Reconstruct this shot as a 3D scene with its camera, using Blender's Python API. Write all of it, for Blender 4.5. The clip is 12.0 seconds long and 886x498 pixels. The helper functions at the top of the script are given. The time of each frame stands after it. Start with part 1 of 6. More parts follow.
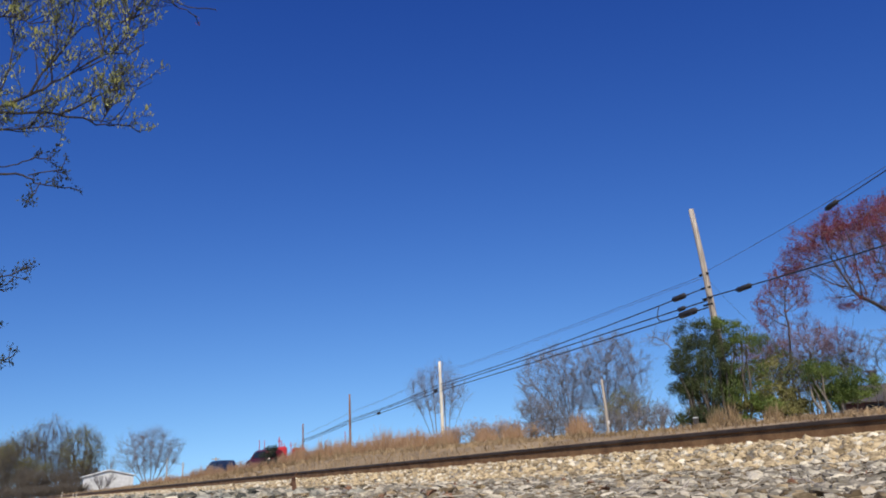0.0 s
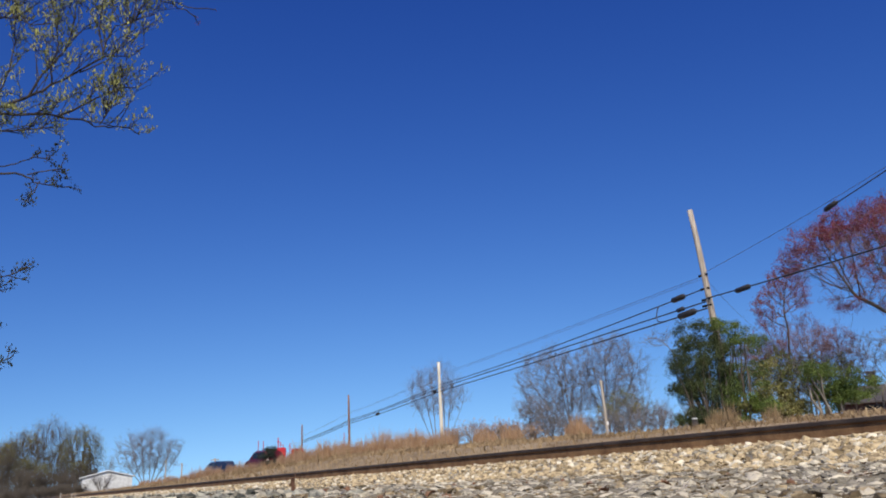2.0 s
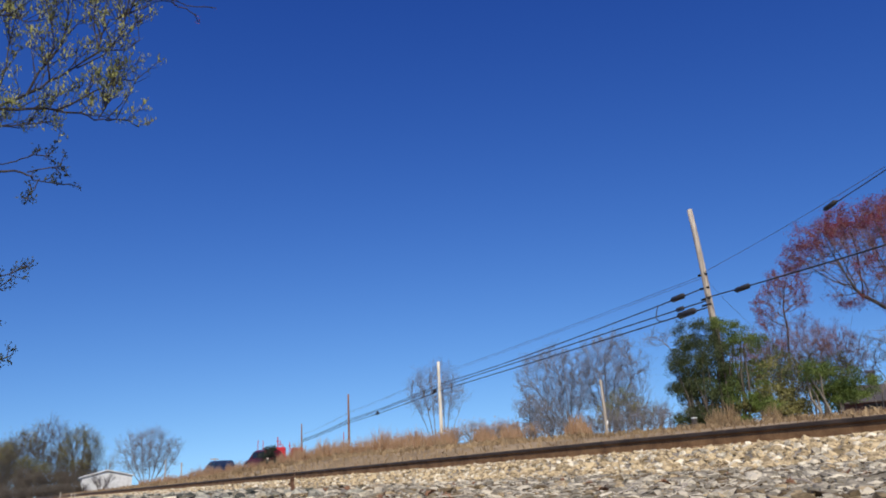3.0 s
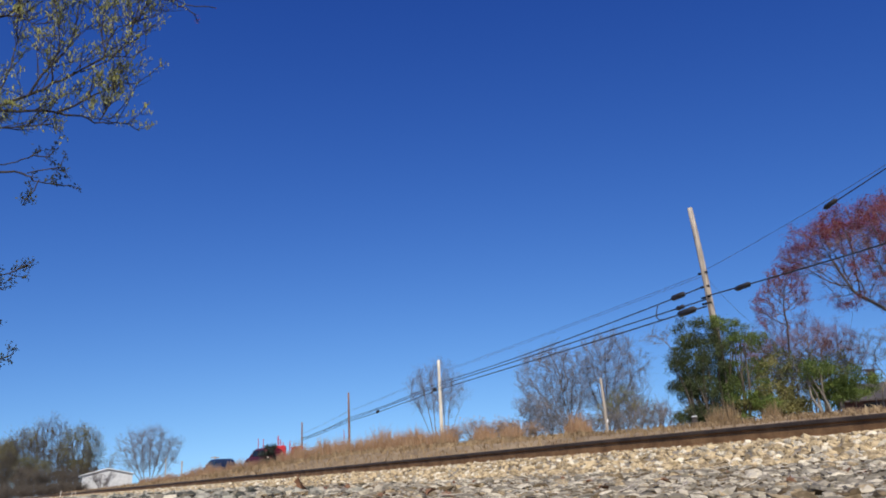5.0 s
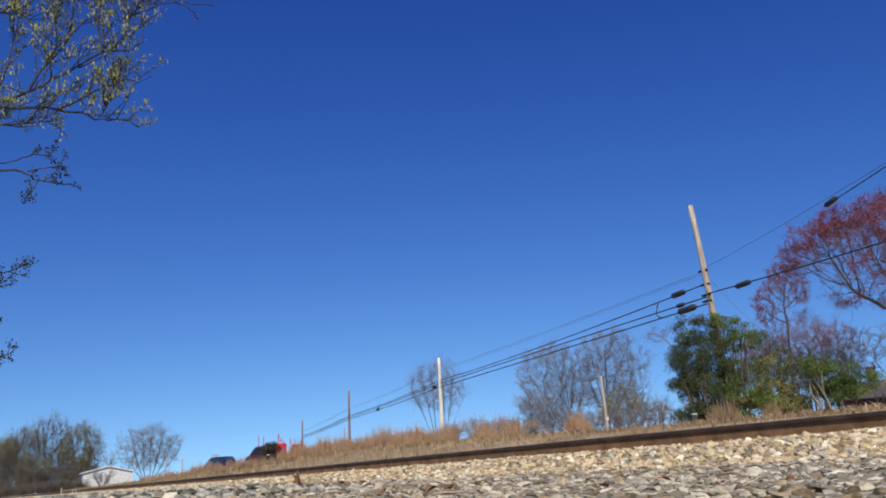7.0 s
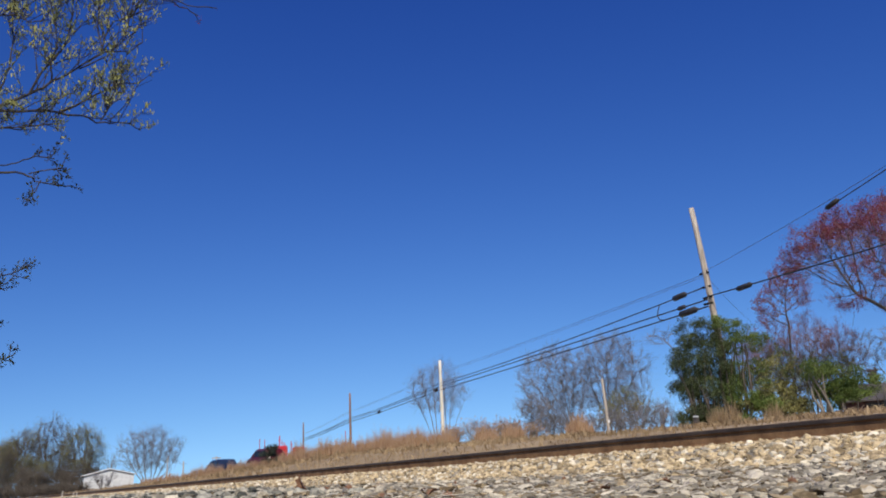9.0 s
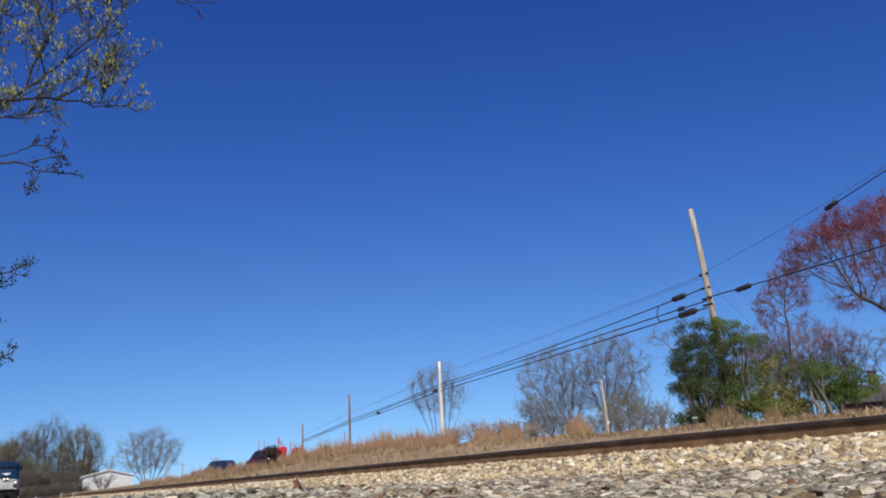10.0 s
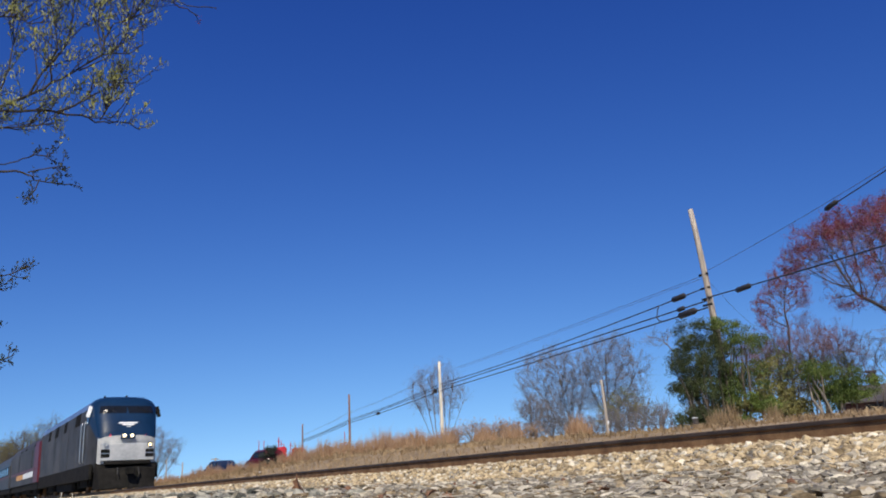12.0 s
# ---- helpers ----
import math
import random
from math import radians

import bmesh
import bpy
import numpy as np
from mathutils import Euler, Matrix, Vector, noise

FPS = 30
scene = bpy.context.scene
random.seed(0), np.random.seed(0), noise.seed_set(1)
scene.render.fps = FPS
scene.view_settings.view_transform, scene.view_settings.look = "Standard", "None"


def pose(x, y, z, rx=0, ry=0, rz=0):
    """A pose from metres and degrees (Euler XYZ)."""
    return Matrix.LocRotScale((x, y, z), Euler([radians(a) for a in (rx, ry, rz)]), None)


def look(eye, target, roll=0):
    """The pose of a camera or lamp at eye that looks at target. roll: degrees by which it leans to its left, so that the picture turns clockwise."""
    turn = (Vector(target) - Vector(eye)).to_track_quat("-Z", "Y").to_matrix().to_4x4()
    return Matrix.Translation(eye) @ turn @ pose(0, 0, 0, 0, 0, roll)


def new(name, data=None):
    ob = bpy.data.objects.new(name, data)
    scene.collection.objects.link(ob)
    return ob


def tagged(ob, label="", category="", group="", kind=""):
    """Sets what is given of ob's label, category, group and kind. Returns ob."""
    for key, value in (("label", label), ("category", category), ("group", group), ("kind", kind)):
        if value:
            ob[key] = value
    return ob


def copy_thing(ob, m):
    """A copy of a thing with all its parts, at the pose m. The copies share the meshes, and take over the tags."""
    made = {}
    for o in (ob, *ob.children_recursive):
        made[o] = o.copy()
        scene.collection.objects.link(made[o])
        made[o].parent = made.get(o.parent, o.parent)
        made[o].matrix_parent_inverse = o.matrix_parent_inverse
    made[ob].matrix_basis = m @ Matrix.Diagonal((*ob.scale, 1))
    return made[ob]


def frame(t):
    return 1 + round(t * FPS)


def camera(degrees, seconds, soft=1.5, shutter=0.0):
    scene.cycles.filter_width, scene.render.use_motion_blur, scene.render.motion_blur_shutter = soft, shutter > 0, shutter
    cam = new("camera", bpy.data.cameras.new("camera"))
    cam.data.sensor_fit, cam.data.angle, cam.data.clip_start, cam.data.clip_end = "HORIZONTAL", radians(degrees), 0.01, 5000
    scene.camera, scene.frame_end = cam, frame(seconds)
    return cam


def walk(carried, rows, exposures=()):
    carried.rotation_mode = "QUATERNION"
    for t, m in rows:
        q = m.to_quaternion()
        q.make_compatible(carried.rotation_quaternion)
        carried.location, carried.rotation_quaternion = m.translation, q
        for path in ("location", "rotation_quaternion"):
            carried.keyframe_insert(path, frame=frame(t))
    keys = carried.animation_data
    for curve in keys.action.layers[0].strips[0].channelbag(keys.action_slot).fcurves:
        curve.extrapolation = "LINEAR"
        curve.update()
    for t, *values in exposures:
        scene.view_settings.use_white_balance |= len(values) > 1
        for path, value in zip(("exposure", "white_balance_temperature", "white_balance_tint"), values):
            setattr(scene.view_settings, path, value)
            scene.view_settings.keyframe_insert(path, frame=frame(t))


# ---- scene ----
cam = camera(57, 12.0, soft=1.9)
FOCAL = 784 / math.tan(radians(28.5))


def aim(dx, dy):
    """The camera lies low on the gravel and trembles a little in the wind; dx and dy turn it left and up."""
    head, pitch = radians(32.23) - dx / FOCAL, radians(15.79) + dy / FOCAL
    way = Vector((math.sin(head) * math.cos(pitch), math.cos(head) * math.cos(pitch), math.sin(pitch)))
    eye = Vector((0, 0, 0.05))
    return look(eye, eye + way, -2.92)


walk(cam, [(t, aim(dx, dy)) for t, dx, dy in (
    (0.0, 0.8, -0.2), (0.5, 0.2, -4.6), (1.0, 0.5, -1.5), (1.5, -0.7, 1.6), (2.0, -0.9, 1.1), (2.5, -0.9, 1.6), (3.0, -1.4, 0.0), (5.0, -0.9, -2.7),
    (5.5, -0.7, -3.0), (6.0, -1.6, -4.6), (6.5, 0.0, -7.0), (7.0, -0.3, -6.5), (9.0, 1.4, -2.0), (9.5, 0.5, 0.0), (10.0, 0.2, -0.2), (10.5, -1.2, 0.9),
    (11.0, -1.0, 0.4), (11.5, -0.7, 0.3), (12.0, 0.0, 0.0))])

# ---- light ----
SUN = Vector((-0.42, -0.61, 0.67)).normalized()
world = bpy.data.worlds.new("sky")
scene.world = world
world.use_nodes = True
wn, wl = world.node_tree.nodes, world.node_tree.links
sky = wn.new("ShaderNodeTexSky")
sky.sky_type, sky.sun_disc = "NISHITA", False
sky.sun_elevation, sky.sun_rotation = math.asin(SUN.z), math.atan2(SUN.x, SUN.y)
sky.altitude, sky.air_density, sky.dust_density, sky.ozone_density = 100, 1.0, 0.3, 3.0
# a clear, deep spring sky: less white at the skyline, richer blue overhead
way, lift, flat = wn.new("ShaderNodeTexCoord"), wn.new("ShaderNodeMapping"), wn.new("ShaderNodeVectorMath")
lift.inputs["Location"].default_value, lift.inputs["Scale"].default_value = (0, 0, 0.15), (1, 1, 0.85)
flat.operation = "NORMALIZE"
wl.new(way.outputs["Generated"], lift.inputs["Vector"])
wl.new(lift.outputs["Vector"], flat.inputs[0])
wl.new(flat.outputs["Vector"], sky.inputs["Vector"])
split, join = wn.new("ShaderNodeSeparateColor"), wn.new("ShaderNodeCombineColor")
wl.new(sky.outputs["Color"], split.inputs["Color"])
for channel, power, gain in (("Red", 2.25, 0.27), ("Green", 1.86, 0.346), ("Blue", 1.2, 0.98)):
    lift_, scale_ = wn.new("ShaderNodeMath"), wn.new("ShaderNodeMath")
    lift_.operation, scale_.operation = "POWER", "MULTIPLY"
    lift_.inputs[1].default_value, scale_.inputs[1].default_value = power, gain
    wl.new(split.outputs[channel], lift_.inputs[0])
    wl.new(lift_.outputs[0], scale_.inputs[0])
    wl.new(scale_.outputs[0], join.inputs[channel])
wl.new(join.outputs["Color"], wn["Background"].inputs["Color"])
wn["Background"].inputs["Strength"].default_value = 0.10
sun = new("sun", bpy.data.lights.new("sun", "SUN"))
sun.data.energy, sun.data.angle, sun.data.color = 4.7, radians(0.53), (1.0, 0.92, 0.78)
sun.matrix_basis = look((0, 0, 60), Vector((0, 0, 60)) - SUN)
scene.view_settings.exposure = 0.0


# ---- materials ----
def material(name, a, b, scale=6.0, rough=0.8, metal=0.0, bump=0.3, fine=60.0, island=0.0, per_object=0.0, stretch=(1, 1, 1), spec=0.4,
             translucent=0.0):
    """Two colours mixed by coarse and fine noise in the thing's own space, with relief; shades vary from piece to piece where asked."""
    m = bpy.data.materials.new(name)
    m.use_nodes = True
    n, l = m.node_tree.nodes, m.node_tree.links
    bsdf = n["Principled BSDF"]
    co, mp = n.new("ShaderNodeTexCoord"), n.new("ShaderNodeMapping")
    mp.inputs["Scale"].default_value = stretch
    l.new(co.outputs["Object"], mp.inputs["Vector"])
    big, small = n.new("ShaderNodeTexNoise"), n.new("ShaderNodeTexNoise")
    big.inputs["Scale"].default_value, small.inputs["Scale"].default_value = scale, fine
    big.inputs["Detail"].default_value, small.inputs["Detail"].default_value = 4, 3
    for tex in (big, small):
        l.new(mp.outputs["Vector"], tex.inputs["Vector"])
    mix = n.new("ShaderNodeMath")
    mix.operation = "MULTIPLY_ADD"
    l.new(small.outputs["Fac"], mix.inputs[0])
    mix.inputs[1].default_value = 0.45
    l.new(big.outputs["Fac"], mix.inputs[2])
    ramp = n.new("ShaderNodeMapRange")
    ramp.inputs["From Min"].default_value, ramp.inputs["From Max"].default_value = 0.52, 0.94
    l.new(mix.outputs[0], ramp.inputs["Value"])
    col = n.new("ShaderNodeMix")
    col.data_type = "RGBA"
    col.inputs["A"].default_value, col.inputs["B"].default_value = (*a, 1), (*b, 1)
    last = ramp.outputs["Result"]
    for strength, node, out in ((island, "ShaderNodeNewGeometry", "Random Per Island"), (per_object, "ShaderNodeObjectInfo", "Random")):
        if strength:
            src, add, sub = n.new(node), n.new("ShaderNodeMath"), n.new("ShaderNodeMath")
            sub.operation, add.operation, add.use_clamp = "SUBTRACT", "MULTIPLY_ADD", True
            l.new(src.outputs[out], sub.inputs[0])
            sub.inputs[1].default_value = 0.5
            l.new(sub.outputs[0], add.inputs[0])
            add.inputs[1].default_value = strength
            l.new(last, add.inputs[2])
            last = add.outputs[0]
    l.new(last, col.inputs["Factor"])
    l.new(col.outputs["Result"], bsdf.inputs["Base Color"])
    bsdf.inputs["Roughness"].default_value, bsdf.inputs["Metallic"].default_value = rough, metal
    bsdf.inputs["Specular IOR Level"].default_value = spec
    if bump:
        bp = n.new("ShaderNodeBump")
        bp.inputs["Strength"].default_value, bp.inputs["Distance"].default_value = bump, 0.02
        l.new(mix.outputs[0], bp.inputs["Height"])
        l.new(bp.outputs["Normal"], bsdf.inputs["Normal"])
    if translucent:
        tr, ms = n.new("ShaderNodeBsdfTranslucent"), n.new("ShaderNodeMixShader")
        l.new(col.outputs["Result"], tr.inputs["Color"])
        ms.inputs[0].default_value = translucent
        l.new(bsdf.outputs[0], ms.inputs[1])
        l.new(tr.outputs[0], ms.inputs[2])
        l.new(ms.outputs[0], n["Material Output"].inputs["Surface"])
    return m


def glow(name, colour, strength):
    m = bpy.data.materials.new(name)
    m.use_nodes = True
    b = m.node_tree.nodes["Principled BSDF"]
    b.inputs["Base Color"].default_value = b.inputs["Emission Color"].default_value = (*colour, 1)
    b.inputs["Emission Strength"].default_value = strength
    return m


def sheen(name, colour, rough=0.08):
    """Dark window glass, seen from outside."""
    m = bpy.data.materials.new(name)
    m.use_nodes = True
    b = m.node_tree.nodes["Principled BSDF"]
    b.inputs["Base Color"].default_value, b.inputs["Roughness"].default_value = (*colour, 1), rough
    b.inputs["Specular IOR Level"].default_value = 0.25
    return m


SOIL = material("soil", (0.19, 0.135, 0.078), (0.36, 0.27, 0.165), 0.7, 0.95, fine=9, bump=0.5)
GRIT = material("grit", (0.10, 0.085, 0.062), (0.36, 0.31, 0.235), 3, 0.95, fine=40, bump=0.8)
STONE_TAN = material("tan_stone", (0.10, 0.07, 0.036), (0.55, 0.425, 0.25), 14, 0.9, fine=90, bump=0.5, island=0.9, per_object=0.9)
STONE_GREY = material("grey_stone", (0.17, 0.148, 0.11), (0.74, 0.65, 0.49), 14, 0.9, fine=90, bump=0.5, island=0.9, per_object=0.9)
# darker grey: moss, and the shade among the heap's stones, in one colour
STONE_MOSS_SHADE = material("shaded_mossy_stone", (0.05, 0.05, 0.038), (0.47, 0.44, 0.35), 14, 0.9, fine=90, bump=0.5, island=0.9, per_object=0.9)
RUST = material("rusty_steel", (0.12, 0.062, 0.028), (0.26, 0.15, 0.072), 5, 0.75, metal=0.25, fine=50, bump=0.2)
RAILHEAD = material("dark_rail_head", (0.03, 0.022, 0.018), (0.08, 0.058, 0.045), 5, 0.6, metal=0.3, bump=0.1)
RAILTOP = material("polished_steel", (0.30, 0.28, 0.26), (0.45, 0.43, 0.41), 5, 0.3, metal=0.9, bump=0.05)
TIE = material("creosoted_wood", (0.035, 0.025, 0.018), (0.10, 0.075, 0.055), 3, 0.9, fine=30, stretch=(0.3, 4, 4))
POLEWOOD = material("weathered_pole_wood", (0.25, 0.205, 0.165), (0.50, 0.44, 0.37), 3, 0.85, fine=25, stretch=(5, 5, 0.4), per_object=0.3)
POLEPALE = material("pale_new_wood", (0.50, 0.45, 0.36), (0.74, 0.68, 0.57), 3, 0.8, fine=25, stretch=(5, 5, 0.4))
POLEBROWN = material("brown_pole_wood", (0.13, 0.07, 0.05), (0.27, 0.16, 0.115), 3, 0.85, fine=25, stretch=(5, 5, 0.4))
CABLE = material("black_cable", (0.018, 0.018, 0.02), (0.04, 0.04, 0.045), 8, 0.6, bump=0.1)
WIRE = material("bare_wire", (0.10, 0.10, 0.11), (0.18, 0.18, 0.19), 8, 0.5, metal=0.5, bump=0.05)
COACH = material("dull_stainless", (0.035, 0.035, 0.034), (0.085, 0.085, 0.083), 0.6, 0.5, metal=0.2, fine=5, bump=0.03)
BARK = material("grey_bark", (0.09, 0.075, 0.06), (0.27, 0.235, 0.20), 4, 0.95, fine=30, bump=0.6, stretch=(2, 2, 0.5))
BARK_NEAR = material("black_brown_bark", (0.018, 0.016, 0.015), (0.06, 0.05, 0.044), 12, 0.95, fine=80, bump=0.5, stretch=(2, 2, 0.5))
BARK_DARK = material("dark_bark", (0.045, 0.036, 0.03), (0.13, 0.105, 0.085), 4, 0.95, fine=30, bump=0.6, stretch=(2, 2, 0.5))
TWIG = material("grey_twigs", (0.10, 0.098, 0.106), (0.235, 0.222, 0.235), 3, 0.95, bump=0.2, island=0.5)
TWIG_BROWN = material("brown_twigs", (0.05, 0.042, 0.034), (0.145, 0.122, 0.095), 3, 0.95, bump=0.2, island=0.6)
TWIG_PURPLE = material("purplish_twigs", (0.13, 0.075, 0.075), (0.30, 0.18, 0.17), 3, 0.95, bump=0.2, island=0.5)
BUD_RED = material("red_buds", (0.10, 0.020, 0.035), (0.31, 0.062, 0.078), 2, 0.8, bump=0.1, island=0.9, translucent=0.3)
LEAF_DARK = material("dark_green_leaf", (0.024, 0.033, 0.012), (0.105, 0.135, 0.042), 1.2, 0.55, bump=0.1, island=0.7, translucent=0.2)
LEAF_MID = material("mid_green_leaf", (0.05, 0.085, 0.015), (0.19, 0.25, 0.055), 1.2, 0.6, bump=0.1, island=0.7, translucent=0.3)
LEAF_OLIVE = material("olive_spring_leaf", (0.13, 0.125, 0.045), (0.36, 0.33, 0.12), 1.0, 0.7, bump=0.1, island=0.8, translucent=0.35)
LEAF_BUD = material("pale_green_bud_leaf", (0.10, 0.13, 0.05), (0.30, 0.34, 0.15), 1.0, 0.7, bump=0.1, island=0.8, translucent=0.35)
LEAF_SLATE = material("dark_young_leaf", (0.018, 0.026, 0.02), (0.055, 0.07, 0.045), 5, 0.7, bump=0.1, island=0.7, translucent=0.2)
CATKIN = material("yellow_catkin", (0.11, 0.14, 0.085), (0.50, 0.48, 0.13), 5, 0.7, bump=0.1, island=0.9, translucent=0.35)
GRASS_DRY = material("dry_grass", (0.22, 0.145, 0.075), (0.45, 0.33, 0.19), 0.6, 0.9, bump=0.0, island=0.5, translucent=0.2)
GRASS_ORANGE = material("russet_broomsedge", (0.30, 0.175, 0.10), (0.60, 0.415, 0.26), 0.5, 0.9, bump=0.0, island=0.7, translucent=0.25)
GRASS_GREEN = material("green_weed", (0.08, 0.10, 0.02), (0.25, 0.25, 0.06), 2, 0.8, bump=0.0, island=0.7, translucent=0.25)
DEADLEAF = material("dead_brown_leaf", (0.10, 0.045, 0.022), (0.27, 0.14, 0.08), 30, 0.85, fine=160, bump=0.4)
SIDING = material("white_siding", (0.45, 0.46, 0.46), (0.62, 0.63, 0.63), 1.5, 0.7, fine=12, bump=0.05)
ROOFWHITE = material("pale_metal_roof", (0.68, 0.69, 0.69), (0.84, 0.85, 0.85), 1.0, 0.45, fine=10, bump=0.05)
SHINGLE = material("dark_shingle", (0.045, 0.04, 0.04), (0.10, 0.085, 0.08), 2, 0.95, fine=20)
BRICK = material("dark_red_brick", (0.05, 0.025, 0.022), (0.12, 0.06, 0.048), 4, 0.9, fine=30, per_object=0.5)
RED = material("red_paint", (0.34, 0.012, 0.02), (0.46, 0.022, 0.03), 2, 0.4, fine=12, bump=0.03)
MAROON = material("dark_red_car_paint", (0.055, 0.004, 0.008), (0.10, 0.008, 0.012), 2, 0.3, fine=12, bump=0.02)
NAVY = material("dark_blue_car_paint", (0.012, 0.02, 0.045), (0.02, 0.035, 0.075), 2, 0.25, bump=0.02)
BLACK = material("black_rubber", (0.012, 0.012, 0.013), (0.035, 0.033, 0.03), 6, 0.8)
SOOT = material("grimy_black_steel", (0.004, 0.004, 0.0035), (0.02, 0.018, 0.016), 2.5, 0.9, fine=25, spec=0.15)
# one silver paint, twice: sides with shade and grime painted in, a sunlit nose
SHADED_SILVER = material("shaded_dirty_silver_paint", (0.018, 0.018, 0.017), (0.078, 0.076, 0.072), 0.9, 0.6, metal=0.1, fine=5, bump=0.03, stretch=(1, 0.6, 0.5))
NOSE = material("sunlit_silver_paint", (0.33, 0.335, 0.335), (0.50, 0.50, 0.49), 1.0, 0.4, metal=0.1, fine=8, bump=0.02)
BLUE = material("deep_blue_paint", (0.004, 0.019, 0.050), (0.006, 0.027, 0.072), 1.0, 0.4, fine=8, bump=0.02, spec=0.2)
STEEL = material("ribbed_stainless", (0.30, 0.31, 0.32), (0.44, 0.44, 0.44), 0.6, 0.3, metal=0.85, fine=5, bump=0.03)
WHITE = material("white_paint", (0.72, 0.72, 0.70), (0.85, 0.85, 0.83), 4, 0.5, bump=0.03)
STRIPE_RED = material("red_stripe", (0.07, 0.008, 0.010), (0.12, 0.014, 0.016), 1.5, 0.45, bump=0.02)
ORANGE = material("amber_stripe", (0.55, 0.25, 0.05), (0.70, 0.36, 0.09), 2, 0.5, bump=0.02)
GLASS = sheen("dark_glass", (0.010, 0.012, 0.016), 0.18)
LAMP = glow("lit_headlight", (1.0, 0.84, 0.50), 3.0)
DITCH = glow("lit_ditch_light", (1.0, 0.80, 0.42), 4.0)
TAIL = glow("red_marker_light", (1.0, 0.05, 0.06), 0.8)


# ---- making meshes ----
class Geo:
    """Gathers faces for one mesh."""

    def __init__(self):
        self.v, self.f, self.mi = [], [], []

    def add(self, verts, faces, mat=0):
        o = len(self.v)
        self.v.extend(tuple(p) for p in verts)
        self.f.extend(tuple(i + o for i in q) for q in faces)
        self.mi.extend([mat] * len(faces))
        return self

    def box(self, x0, y0, z0, x1, y1, z1, mat=0, m=None, bevel=0.0):
        """A box; with bevel its upright edges and its top are chamfered."""
        if bevel:
            b = bevel
            ring = [(x0 + b, y0), (x1 - b, y0), (x1, y0 + b), (x1, y1 - b), (x1 - b, y1), (x0 + b, y1), (x0, y1 - b), (x0, y0 + b)]
            cx, cy = (x0 + x1) / 2, (y0 + y1) / 2
            kx, ky = 1 - 2 * b / (x1 - x0), 1 - 2 * b / (y1 - y0)
            top = [(cx + (x - cx) * kx, cy + (y - cy) * ky) for x, y in ring]
            v = [(x, y, z0) for x, y in ring] + [(x, y, z1 - b) for x, y in ring] + [(x, y, z1) for x, y in top]
            f = [tuple(range(7, -1, -1)), tuple(range(16, 24))]
            for k in (0, 8):
                f += [(k + i, k + (i + 1) % 8, k + 8 + (i + 1) % 8, k + 8 + i) for i in range(8)]
        else:
            v = [(x, y, z) for z in (z0, z1) for x, y in ((x0, y0), (x1, y0), (x1, y1), (x0, y1))]
            f = [(3, 2, 1, 0), (4, 5, 6, 7), (0, 1, 5, 4), (1, 2, 6, 5), (2, 3, 7, 6), (3, 0, 4, 7)]
        if m is not None:
            v = [m @ Vector(p) for p in v]
        return self.add(v, f, mat)

    def tube(self, pts, radii, sides=6, mat=0, cap=True):
        pts = [Vector(p) for p in pts]
        if not hasattr(radii, "__len__"):
            radii = [radii] * len(pts)
        v, f = [], []
        d0 = (pts[1] - pts[0]).normalized()
        u = d0.orthogonal().normalized()
        for i, p in enumerate(pts):
            d = (pts[min(i + 1, len(pts) - 1)] - pts[max(i - 1, 0)]).normalized()
            u = (u - d * u.dot(d)).normalized()
            w = d.cross(u)
            for k in range(sides):
                a = 2 * math.pi * k / sides
                v.append(p + (u * math.cos(a) + w * math.sin(a)) * radii[i])
        for i in range(len(pts) - 1):
            for k in range(sides):
                a, b = i * sides + k, i * sides + (k + 1) % sides
                f.append((a, b, b + sides, a + sides))
        if cap:
            f += [tuple(range(sides - 1, -1, -1)), tuple(range(len(v) - sides, len(v)))]
        return self.add(v, f, mat)

    def loft(self, rings, mat=0, cap=True):
        """Skin over rings that have the same number of points."""
        n = len(rings[0])
        v = [p for r in rings for p in r]
        f = []
        for i in range(len(rings) - 1):
            for k in range(n):
                a, b = i * n + k, i * n + (k + 1) % n
                f.append((a, b, b + n, a + n))
        if cap:
            f += [tuple(range(n - 1, -1, -1)), tuple(range(len(v) - n, len(v)))]
        return self.add(v, f, mat)

    def disc(self, c, axis, r, depth, sides=14, mat=0):
        c, axis = Vector(c), Vector(axis).normalized()
        return self.tube([c - axis * depth / 2, c + axis * depth / 2], r, sides, mat)

    def mesh(self, name, mats, smooth=False):
        me = bpy.data.meshes.new(name)
        me.from_pydata(self.v, [], self.f)
        for m in mats if isinstance(mats, (list, tuple)) else [mats]:
            me.materials.append(m)
        me.polygons.foreach_set("material_index", self.mi)
        if smooth:
            me.shade_smooth()
        me.validate()
        me.update()
        return me

    def ob(self, name, mats, parent=None, label="", smooth=False):
        o = new(name, self.mesh(name, mats, smooth))
        if parent is not None:
            o.parent = parent
        return tagged(o, label)


def thing(name, m, label, category, group="", kind=""):
    """An Empty at a thing's base."""
    o = new(name)
    o.empty_display_size = 0.2
    o.matrix_basis = m
    return tagged(o, label, category, group, kind)


